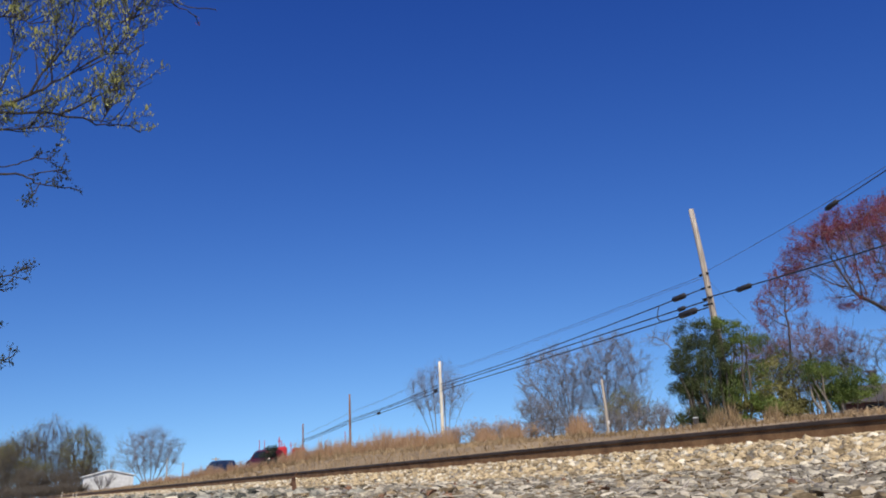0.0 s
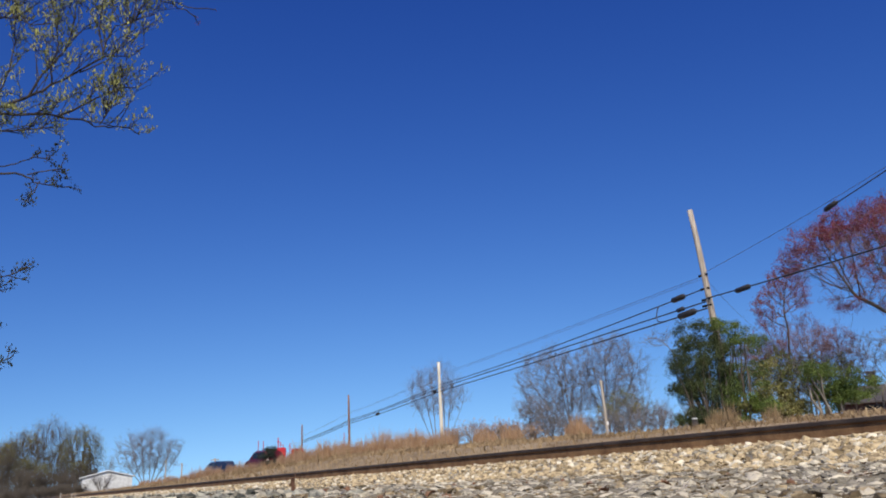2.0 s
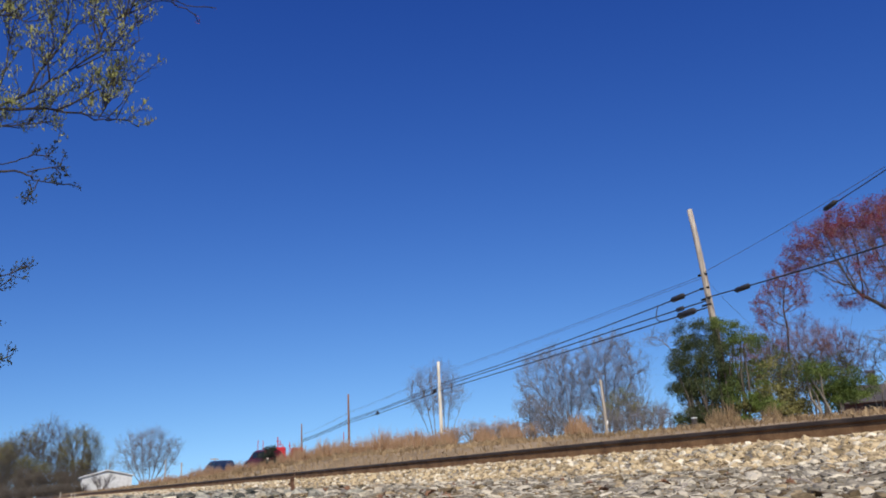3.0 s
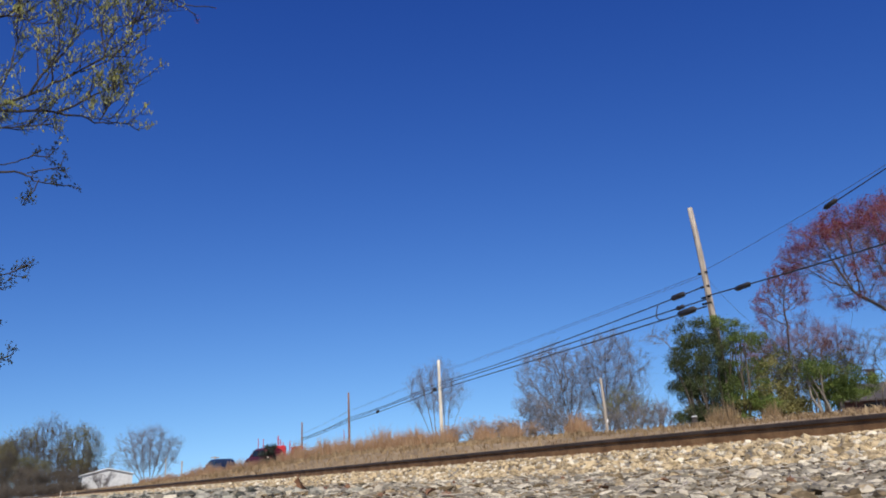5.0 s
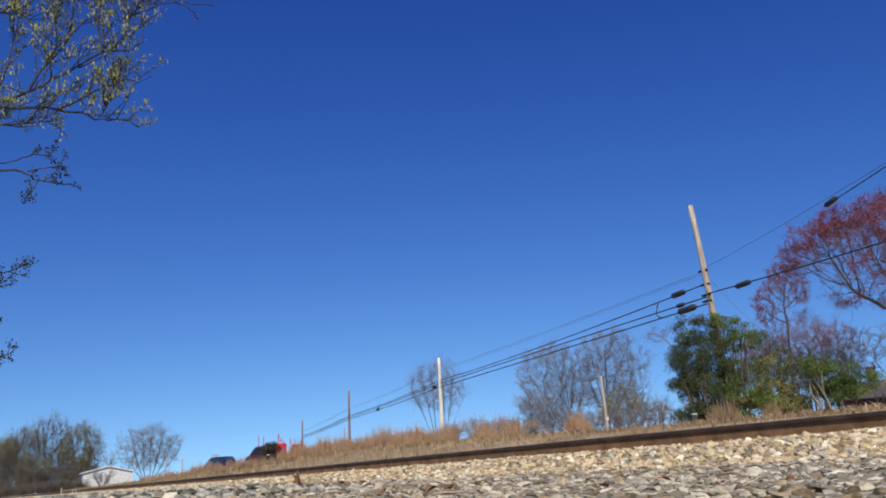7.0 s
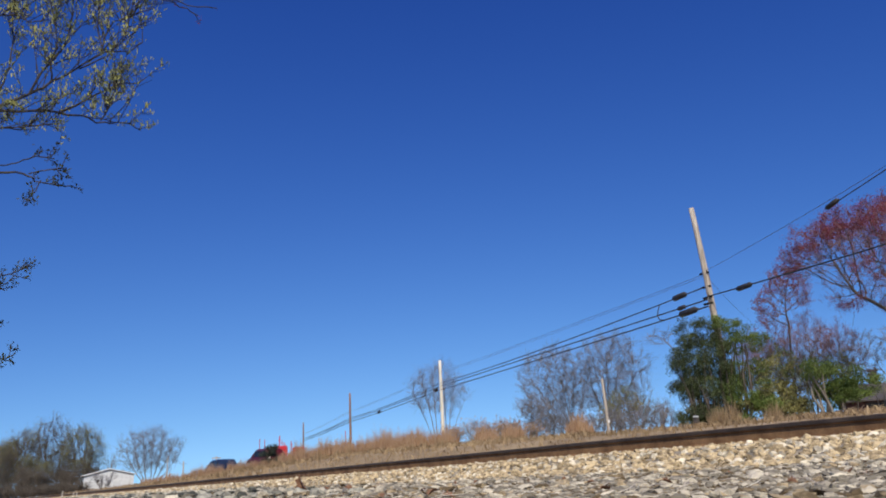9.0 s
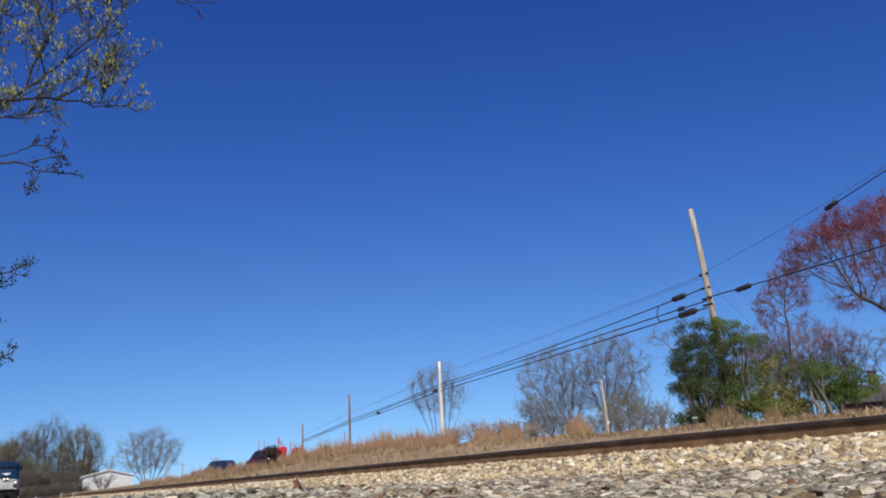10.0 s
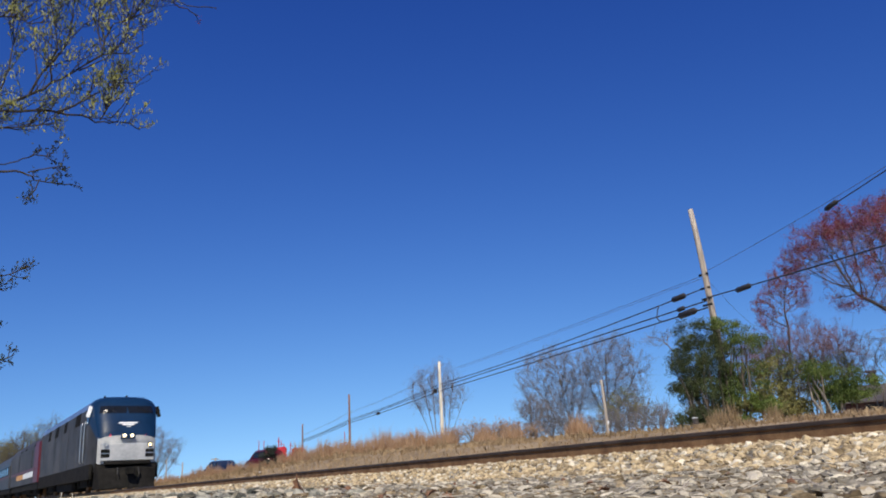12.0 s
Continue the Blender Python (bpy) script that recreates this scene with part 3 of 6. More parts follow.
def crowned(x, y, label, seed, stems, lobes, goals=500, step=0.35, kill=0.45, tip=0.008, bark=BARK, twig=TWIG, twigs=5, twig_len=0.45, twig_r=0.006, spread=0.5, leaf=None, size=0.05,
            n_each=2, jitter=0.06, leaf_from=0.0, up=0.1, twig_up=0.25, shell=2.0, name="tree", category="tree", group="", wob=0.04, long=1.6, power=2.2):
    """A tree whose limbs fork towards its crown's lobes and end in sprays of fine twigs. Lobes and stems are in metres from its foot;
    leaf_from: the share of twigs, from the crown's inside outwards, that stay bare."""
    rng = np.random.default_rng(seed)
    t = thing(name, pose(x, y, height1(x, y) - 0.05), label, category, group)
    lines = []
    for line in stems:
        pts = [Vector(line[0])]
        for a, b in zip(line, line[1:]):
            a, b = Vector(a), Vector(b)
            n = max(1, round((b - a).length / step))
            pts += [a.lerp(b, (k + 1) / n) + Vector(rng.normal(0, 0.04 * step, 3)) for k in range(n)]
        lines.append([tuple(p) for p in pts])
    pos, par = branch_out(lines, crown_goals(lobes, goals, rng, shell), step, kill, rng, up, wob)
    n = len(pos)
    kids = [[] for _ in range(n)]
    for i in range(n - 1, -1, -1):
        if par[i] >= 0:
            kids[par[i]].append(i)
    # the weight of a limb is the number of its ends
    ends = np.zeros(n)
    for i in range(n - 1, -1, -1):
        if not kids[i]:
            ends[i] = 1
        if par[i] >= 0:
            ends[par[i]] += ends[i]
    rad = tip * ends ** (1 / power)
    g, thin_a = Geo(), []
    for i in range(n):
        for k, c in enumerate(sorted(kids[i], key=lambda q: -ends[q])):
            if k == 0 and par[i] >= 0:
                continue
            chain = [i, c]
            while kids[chain[-1]]:
                chain.append(max(kids[chain[-1]], key=lambda q: ends[q]))
            thick = [q for q in chain if rad[q] > tip * 1.8] if rad[c] > tip * 1.8 else []
            if len(thick) > 1:
                r = [min(rad[q], rad[c]) for q in thick]
                g.tube([pos[q] for q in thick], r, 7 if r[0] > tip * 5 else 5, cap=False)
            thin_a += [(a, b) for a, b in zip(chain, chain[1:]) if not (a in thick and b in thick)]
    g.ob("trunk", bark, t, smooth=True)
    ia, ib = np.array([a for a, _ in thin_a]), np.array([b for _, b in thin_a])
    va, fa = prisms(pos[ia], pos[ib], np.minimum(rad[ia], tip * 2), np.minimum(rad[ib], tip * 2))
    # sprays of twigs on the outer joints
    outer = np.where((ends <= 3) & (par >= 0))[0]
    src = np.repeat(outer, twigs)
    d = pos[src] - pos[par[src]]
    d = d / (np.linalg.norm(d, axis=1)[:, None] + 1e-9) + rng.normal(0, spread, d.shape) + np.array([0, 0, twig_up])
    d /= np.linalg.norm(d, axis=1)[:, None]
    ln = twig_len * rng.uniform(0.4, 1.0, len(src))
    a = pos[src] + (pos[par[src]] - pos[src]) * rng.random(len(src))[:, None]
    b = a + d * ln[:, None]
    s2 = np.repeat(np.arange(len(src)), 2)
    a2 = a[s2] + (b - a)[s2] * rng.uniform(0.3, 0.9, len(s2))[:, None]
    d2 = d[s2] + rng.normal(0, 0.5, (len(s2), 3)) + np.array([0, 0, twig_up * 0.5])
    b2 = a2 + d2 / np.linalg.norm(d2, axis=1)[:, None] * (ln[s2] * rng.uniform(0.3, 0.6, len(s2)))[:, None]
    vb, fb = prisms(np.concatenate([a, a2]), np.concatenate([b, b2]), np.full(len(a) + len(a2), twig_r), np.full(len(a) + len(a2), twig_r * 0.4))
    soup("twig_mass", np.concatenate([va, vb]), np.concatenate([fa, fb + len(va)]), twig, t)
    if leaf is not None:
        tips = np.concatenate([b, b2])
        mid = np.array([np.mean([l[k] for l in lobes]) for k in range(3)])
        wide = np.array([max(l[3 + k] + abs(l[k] - mid[k]) for l in lobes) for k in range(3)])
        out = np.linalg.norm((tips - mid) / wide, axis=1) + 0.25 * (tips[:, 2] - mid[2]) / wide[2]
        leaf_soup("crown", tips[out >= np.quantile(out, leaf_from)], size, rng, leaf, t, n_each, jitter, long)
    return t


# ---- cables ----
P1, P2, P3, P4, P0 = (28.42, 23.66), (39.77, 64.77), (50.7, 107.65), (63.05, 155.7), (17.1, -17.4)
BLACK_CABLE, THIN = "thick black overhead cable between utility poles", "thin grey overhead wire between utility poles"
for z1, z2, z3, z4, sag, r, mat, text in ((8.17, 9.55, 10.0, 10.0, 0.06, 0.010, WIRE, THIN), (8.07, 9.4, 9.85, 9.9, 0.06, 0.008, WIRE, THIN), (7.61, 8.58, 9.0, 9.1, 0.20, 0.028, CABLE, BLACK_CABLE),
                                          (7.03, 8.30, 8.75, 8.85, 0.0, 0.030, CABLE, BLACK_CABLE), (6.73, 7.98, 8.5, 8.6, 0.03, 0.032, CABLE, BLACK_CABLE)):
    cable((*P1, z1), (*P2, z2), sag, r, mat, text)
    cable((*P2, z2), (*P3, z3), sag * 0.5 + 0.1, r * 1.2, mat, text)
    cable((*P3, z3), (*P4, z4), sag * 0.5 + 0.1, r * 1.4, mat, text)
cable((*P1, 8.28), (*P0, 15.0), 1.1, 0.009, WIRE, "thin grey overhead wire rising from the leaning pole")
cable((26.0, 15.85, 8.54), (*P0, 15.0), 0.45, 0.02, CABLE, "black overhead cable that leaves a splice case")
cable((*P1, 7.16), (*P0, 6.4), 0.45, 0.027, CABLE, "black overhead cable sagging past the red maple")
cable((*P1, 8.2), (38.5, 27.5, 6.0), 0.3, 0.006, WIRE, "thin service wire leading to the house")
cable((34.0, 20.5, 6.1), (50.0, 32.0, 6.0), 0.5, 0.006, WIRE, "thin service wire behind the thicket")
ALONG = Vector((-11.35, -41.1, 0)).normalized()
splice((28.98, 25.7, 7.64), -ALONG, 0.95, 0.13)
splice((28.98, 25.65, 7.1), -ALONG, 0.5, 0.10, "small grey splice case on an overhead cable")
splice((28.85, 25.2, 6.8), -ALONG, 1.25, 0.15)
splice((27.73, 21.15, 6.99), ALONG, 0.85, 0.11)
splice((25.95, 15.7, 8.58), ALONG + Vector((0, 0, 0.2)), 0.55, 0.09)
splice((46.2, 89.9, 8.22), -ALONG, 1.0, 0.17)
splice((40.2, 66.4, 8.15), -ALONG, 0.7, 0.13)
g = Geo()
loop = [(29.45 - 0.25 * k / 12, 27.4 - 0.9 * k / 12 + 0.5 * math.sin(math.pi * k / 12), 7.66 - 0.85 * math.sin(math.pi * min(k / 12, 0.8) / 1.6)) for k in range(13)]
g.tube(loop, 0.026, 6)
tagged(g.ob("cable_loop", CABLE, None, "drooping black cable loop beside a splice case", True), "", "cable", "overhead cables")
# fittings on the leaning pole: clamps, bolts and a ground wire
for k, z in enumerate((8.22, 7.6, 7.12, 6.85)):
    g = Geo()
    g.box(-0.05, -0.24, -0.04, 0.05, 0.24, 0.04, bevel=0.012)
    o = g.ob("cable_clamp", SOOT, poles[1])
    o.location = (P1[0] - 28.62 + 0.02, P1[1] - 23.44, z - height1(28.62, 23.44))
g = Geo()
g.tube([(-0.16 - 0.20 * (k / 10) ** 2 * 0.5, -0.02 + 0.2 * (k / 10) ** 2 * 0.5, 0.2 + k * 0.55) for k in range(11)], 0.014, 5)
g.ob("ground_wire", CABLE, poles[1])


# ---- grasses ----
def blades(n, spread, h, lean, rng, width=0.012):
    """Bent grass blades: narrow triangles in two pieces, gathered round the origin."""
    a, rad = rng.uniform(0, 2 * np.pi, n), spread * np.sqrt(rng.random(n))
    base = np.stack([rad * np.cos(a), rad * np.sin(a), np.full(n, -0.03)], -1)
    hh = h * rng.uniform(0.4, 1.0, n) * (1 - 0.5 * (rad / max(spread, 1e-6)) ** 2 if spread else 1)
    out = np.stack([np.cos(a), np.sin(a), np.zeros(n)], -1) * (lean * rng.random(n))[:, None] + rng.normal(0, lean * 0.4, (n, 3)) * np.array([1, 1, 0])
    side = rng.normal(0, 1, (n, 3))
    side[:, 2] = 0
    side /= np.linalg.norm(side, axis=1)[:, None]
    mid = base + out * hh[:, None] * 0.35 + np.stack([np.zeros(n), np.zeros(n), hh * 0.6], -1)
    tip = base + out * hh[:, None] + np.stack([np.zeros(n), np.zeros(n), hh * (1 - 0.3 * lean)], -1)
    w = side * width
    v = np.stack([base - w, base + w, mid - w * 0.8, mid + w * 0.8, tip], 1)
    f = np.array([(0, 1, 3), (0, 3, 2), (2, 3, 4)])[None] + (np.arange(n) * 5)[:, None, None]
    return v.reshape(-1, 3), f.reshape(-1, 3)


def clump_mesh(seed, n, spread, h, lean, width, mat):
    v, f = blades(n, spread, h, lean, np.random.default_rng(seed), width)
    o = soup("grass_clump", v, f, mat)
    me = o.data
    bpy.data.objects.remove(o)
    return me


RUSSET = [clump_mesh(40 + k, 200 + 40 * k, 0.30 + 0.05 * k, 1.45, 0.10 + 0.04 * k, 0.010, GRASS_ORANGE) for k in range(5)]
TANS = [clump_mesh(50 + k, 80 + 20 * k, 0.16, 0.8, 0.17, 0.006, GRASS_DRY) for k in range(3)]


def clump(x, y, s, me, label, group, rng):
    o = new("grass_clump", me)
    o.matrix_basis = Matrix.Translation((x, y, height1(x, y))) @ Matrix.Rotation(rng.uniform(0, 6.28), 4, "Z") @ Matrix.Diagonal((s * rng.uniform(0.85, 1.2), s, s, 1))
    return tagged(o, label, "grass", group)


gr = random.Random(5)
TALL, EDGE = "tall russet dry broomsedge clump on the field bank", "tuft of pale dry grass on the bank"
# bearing and distance of the tall stands
for b0, b1, d0, d1, n, s0, s1 in ((15.0, 21.5, 56, 64, 26, 0.5, 0.95), (21.5, 26.5, 48, 55, 20, 0.55, 1.25), (26.5, 32.0, 45, 52, 22, 0.5, 1.4), (33.8, 35.0, 47, 52, 5, 0.9, 1.2),
                                  (35.8, 36.8, 50, 56, 4, 0.9, 1.2), (40.0, 40.7, 42, 44, 2, 0.7, 0.85), (40.6, 41.1, 42, 43, 2, 1.1, 1.25), (41.1, 41.6, 42, 44, 2, 0.65, 0.8), (11.8, 15.0, 80, 110, 16, 0.8, 1.0)):
    for k in range(n):
        b, d = radians(b0 + (b1 - b0) * (k + gr.random()) / n), gr.uniform(d0, d1)
        clump(d * math.sin(b), d * math.cos(b), gr.uniform(s0, s1), gr.choice(RUSSET), TALL, "russet grass stand", gr)
for b0, b1, d0, d1, n, s0, s1 in ((49.3, 51.0, 24, 26, 5, 0.9, 1.25), (52.8, 53.6, 24, 26, 3, 0.8, 1.1), (42, 63, 17, 24, 40, 0.16, 0.34), (32, 42, 24, 34, 26, 0.3, 0.55), (16, 32, 34, 46, 36, 0.5, 0.8)):
    for k in range(n):
        b, d = radians(b0 + (b1 - b0) * (k + gr.random()) / n), gr.uniform(d0, d1)
        clump(d * math.sin(b), d * math.cos(b), gr.uniform(s0, s1), gr.choice(TANS), EDGE, "pale grass tufts", gr)


def build_field_grass():
    """The short dry turf of the bank."""
    rng = np.random.default_rng(21)
    n = 100000
    y = -4 + 95 * rng.random(n) ** 1.4
    x = 10.4 + (6 + 0.28 * np.maximum(y, 0)) * rng.random(n) ** 1.2
    z = height(x, y)
    v, f = blades(n, 0.0, 0.13, 0.9, rng, 0.007)
    grow_ = np.repeat(np.clip(rng.gamma(2.0, 0.5, n), 0.3, 2.2) * (1 + np.maximum(y, 0) / 45), 5)[:, None]
    v = v * grow_ + np.repeat(np.stack([x, y, z], -1), 5, 0)
    o = soup("turf", v, f, GRASS_DRY)
    tagged(o, "short dry tan grass on the railway bank", "grass", kind="stuff")


build_field_grass()


# ---- shrubs and trees over the field ----
def thicket(x, y, lumps, n, leaf, size, label, seed, stems=6, name="thicket", z=None, bark=BARK_DARK, core=0.55, category="shrub", twig_n=0):
    """Leafy growth: leaves crowd the skins of uneven lumps (dx, dy, dz, rx, ry, rz), over crooked stems."""
    rng, r2 = np.random.default_rng(seed), random.Random(seed)
    z = height1(x, y) if z is None else z
    broken = []
    for lx, ly, lz, rx, ry, rz in lumps:
        for _ in range(9):
            d = Vector((r2.gauss(0, 1), r2.gauss(0, 1), r2.gauss(0, 1))).normalized() * r2.uniform(0.55, 1.0)
            k = r2.uniform(0.2, 0.5)
            broken.append((lx + d.x * rx, ly + d.y * ry, max(lz + d.z * rz, 0.1), rx * k * r2.uniform(0.8, 1.5), ry * k * r2.uniform(0.8, 1.5), rz * k * r2.uniform(0.6, 1.0)))
    solid, lumps = lumps, broken
    t = thing(name, pose(x, y, z - 0.03), label, category)
    g = Geo()
    for k in range(stems):
        lx, ly, lz, rx, ry, rz = lumps[k % len(lumps)]
        top = Vector((lx + r2.uniform(-0.5, 0.5) * rx, ly + r2.uniform(-0.5, 0.5) * ry, lz + r2.uniform(0.0, 0.8) * rz))
        foot = Vector((lx * 0.5 + r2.uniform(-0.3, 0.3), ly * 0.5 + r2.uniform(-0.3, 0.3), -0.1))
        pts = [foot.lerp(top, s) + Vector((r2.gauss(0, 0.06), r2.gauss(0, 0.06), 0)) for s in (0, 0.25, 0.5, 0.75, 1)]
        g.tube(pts, [0.06, 0.05, 0.04, 0.025, 0.01], 5)
        for j in range(twig_n):
            a = pts[r2.randrange(1, 5)]
            d = Vector((r2.gauss(0, 1), r2.gauss(0, 1), abs(r2.gauss(0.6, 0.6)))).normalized() * r2.uniform(0.4, 1.0) * rz
            g.tube([a, a + d * 0.5 + Vector((0, 0, 0.05)), a + d], [0.012, 0.008, 0.004], 3, cap=False)
    g.ob("stem", bark, t, smooth=True)
    vol = np.array([l[3] * l[4] + l[4] * l[5] for l in lumps])
    pick = rng.choice(len(lumps), n, p=vol / vol.sum())
    L = np.array(lumps)[pick]
    d = rng.normal(0, 1, (n, 3))
    d /= np.linalg.norm(d, axis=1)[:, None]
    rad = core + (1.06 - core) * rng.random(n) ** 0.5
    wave = 1 + 0.30 * np.sin(d[:, 0] * 7 + pick) * np.cos(d[:, 2] * 6 + pick * 2) + 0.10 * np.sin(d[:, 1] * 13 + d[:, 2] * 11)
    p = L[:, :3] + d * L[:, 3:] * (rad * wave)[:, None]
    p = p[p[:, 2] > 0.0]
    leaf_soup("crown", p, size, rng, leaf, t, 1, 0.05)
    return t


U, V = Vector((0.77, 0.64, 0)), Vector((0.64, -0.77, 0))  # away from the gravel, and across it


def lump(across, up, rx, rz, away=0.0):
    q = V * across + U * away
    return (q.x, q.y, up, rx, rx, rz)


thicket(25.7, 21.6, [lump(-0.85, 0.9, 0.75, 1.0), lump(-0.85, 2.4, 0.75, 0.9), lump(-0.55, 3.6, 0.65, 0.8), lump(-1.0, 3.0, 0.55, 0.5), lump(0.1, 2.4, 0.8, 1.0, 0.5), lump(-0.95, 1.7, 0.7, 0.7),
                     lump(0.1, 1.2, 0.8, 1.0, 0.3), lump(0.35, 3.1, 0.5, 0.7, -0.3), lump(0.4, 2.1, 0.55, 0.7, -0.3), lump(0.3, 1.1, 0.55, 0.8, -0.4), lump(-0.1, 3.4, 0.5, 0.5, -0.2), lump(-1.0, 0.5, 0.6, 0.7), lump(-1.1, 1.3, 0.5, 0.6), lump(-0.3, 0.5, 0.8, 0.6)],
        52000, LEAF_DARK, 0.035, "dark green ivy thicket round the leaning pole", 31, stems=16, twig_n=14, core=0.3)
thicket(25.9, 21.3, [lump(0.45, 3.75, 0.65, 0.45), lump(0.95, 2.9, 0.8, 0.5), lump(0.7, 1.7, 0.85, 0.9), lump(0.1, 3.9, 0.5, 0.4), lump(0.3, 0.8, 0.8, 0.7), lump(1.3, 0.7, 0.75, 0.6)],
        19000, LEAF_MID, 0.036, "mid-green leafy vine thicket beside the leaning pole", 32, stems=12, core=0.3, twig_n=10)
thicket(27.6, 19.9, [lump(-0.5, 1.0, 0.8, 0.8), lump(0.5, 0.9, 0.8, 0.7), lump(-0.2, 1.9, 0.7, 0.6), lump(-0.9, 0.6, 0.6, 0.5), lump(0.0, 0.4, 0.9, 0.4), lump(-1.5, 0.5, 0.7, 0.5)], 6400, LEAF_OLIVE, 0.055, "thin olive undergrowth with bare stems", 33, stems=14, core=0.2, twig_n=16)
thicket(27.9, 17.9, [lump(-0.55, 1.65, 0.6, 0.5), lump(0.2, 1.4, 0.65, 0.55), lump(0.85, 1.1, 0.55, 0.5), lump(-0.2, 0.8, 0.6, 0.5), lump(0.4, 0.8, 0.6, 0.4)], 13000, LEAF_MID, 0.036, "bright green rounded shrub on the bank", 34,
        stems=7, core=0.35, twig_n=4, bark=BARK)
thicket(32.4, 17.0, [lump(0, 0.8, 0.9, 0.7), lump(1.3, 0.6, 0.9, 0.6)], 2600, LEAF_DARK, 0.06, "dark low evergreen shrub beside the house", 35, stems=6, twig_n=4)
for k, (x, y, h) in enumerate(((28.9, 21.0, 3.1), (29.5, 20.2, 2.7), (30.3, 19.4, 2.6))):
    crowned(x, y, "tangled brown and olive brush beside the ivy", 160 + k, [[(0, 0, -0.2), (0.1, 0, h * 0.35)], [(-0.3, 0.3, -0.2), (-0.5, 0.4, h * 0.4)], [(0.3, -0.3, -0.2), (0.5, -0.4, h * 0.4)]],
            [(0, 0, h * 0.55, 0.9, 0.9, h * 0.45), (-0.4, 0.4, h * 0.4, 0.7, 0.7, h * 0.35)], 520, 0.16, 0.18, 0.006, BARK_DARK, TWIG_BROWN, 5, 0.35, 0.004, 0.6, LEAF_OLIVE if k else LEAF_MID, 0.036, 1, 0.05, 0.35,
            name="brush", category="shrub", group="brush beside the ivy", shell=0.6)
crowned(25.6, 22.8, "pale bare branches leaning out of the ivy", 165, [[(0, 0, -0.2), (0, 0.1, 2.6), (-0.35, 0.35, 3.3)]], [(-0.75, 0.6, 3.7, 0.7, 0.7, 0.45)], 60, 0.16, 0.2, 0.006, BARK, TWIG, 3, 0.4, 0.0035, 0.4,
        name="sapling")
PURPLE = "bare purplish spring tree with dense fine twigs"
for k, (x, y, h, w) in enumerate(((31.6, 23.2, 4.5, 1.3), (32.6, 22.1, 4.7, 1.4), (33.5, 21.4, 4.3, 1.2), (32.0, 24.4, 3.9, 1.1))):
    crowned(x, y, PURPLE, 60 + k, [[(0, 0, -0.2), (0.05, 0.03, 0.5), (0.15 * (-1) ** k, -0.1, h * 0.4)], [(0.1, 0.1, -0.2), (-0.3, 0.25, h * 0.35)]],
            [(0, 0, h * 0.66, w, w, h * 0.34), (0.4 * (-1) ** k, -0.3, h * 0.5, w * 0.8, w * 0.8, h * 0.3)], 560, 0.16, 0.19, 0.005, BARK, TWIG_PURPLE, 5, 0.42, 0.0036, 0.55, BUD_RED, 0.018, 1, 0.04, 0.6,
            shell=1.0, group="bare trees behind the thicket")
crowned(31.7, 22.4, "slender red-budded maple among bare trees", 67, [[(0, 0, -0.2), (0.05, 0.05, 2.0), (0.12, -0.15, 4.2)]],
        [(0.1, -0.1, 5.5, 0.75, 0.75, 1.25), (0.5, -0.65, 5.5, 0.5, 0.5, 0.9), (-0.35, 0.5, 4.9, 0.6, 0.6, 0.9)], 520, 0.16, 0.18, 0.006, BARK_DARK, TWIG_PURPLE, 5, 0.32, 0.004, 0.4, BUD_RED, 0.026, 2, 0.05, 0.2,
        twig_up=0.5)
crowned(35.6, 20.9, "small bare pale tree before the house", 68, [[(0, 0, -0.2), (0.05, -0.1, 0.9), (0.3, -0.4, 1.7)], [(0, 0.1, -0.2), (-0.2, 0.3, 1.6)]],
        [(0.5, -0.5, 2.6, 1.2, 1.2, 1.2), (-0.4, 0.5, 2.5, 0.9, 0.9, 1.0)], 260, 0.2, 0.25, 0.007, BARK, TWIG, 5, 0.5, 0.004, 0.45, up=0.2)
maple = crowned(29.95, 15.15, "large red-budded maple tree with spreading limbs", 71, [[(0, 0, -0.2), (0.06, -0.04, 1.4), (0.0, 0.05, 2.7)], [(0, 0.05, 2.7), (-0.75, 1.0, 3.5), (-1.3, 1.8, 4.3)],
                        [(0, 0.05, 2.7), (-0.5, 0.6, 4.6)], [(0, 0.05, 2.7), (0.4, -0.8, 4.0)], [(0, 0, 2.7), (0.7, 0.6, 4.2)], [(0, 0, 2.7), (-0.75, -0.45, 4.2)]],
                [(-0.2, 0.2, 5.9, 3.3, 3.3, 2.1), (-1.35, 2.1, 6.15, 1.9, 1.9, 1.35), (-1.8, 3.1, 5.75, 1.35, 1.35, 0.85), (-0.9, 1.6, 4.4, 1.6, 1.6, 0.7), (0.8, -1.6, 6.3, 2.6, 2.6, 1.7)],
                3600, 0.18, 0.19, 0.0055, BARK_DARK, TWIG_PURPLE, 4, 0.30, 0.004, 0.5, BUD_RED, 0.025, 5, 0.07, 0.34, twig_up=0.2, shell=1.4)
# the wide bare trees over the far field: a spreading one, a taller one and a dark low one
def fan(foot, ends, mid=0.5, lift=0.35):
    """Limbs that leave one foot and bend upwards to their ends."""
    foot = Vector(foot)
    return [[tuple(foot), tuple(foot.lerp(Vector(e), mid) - Vector((0, 0, lift))), e] for e in ends]


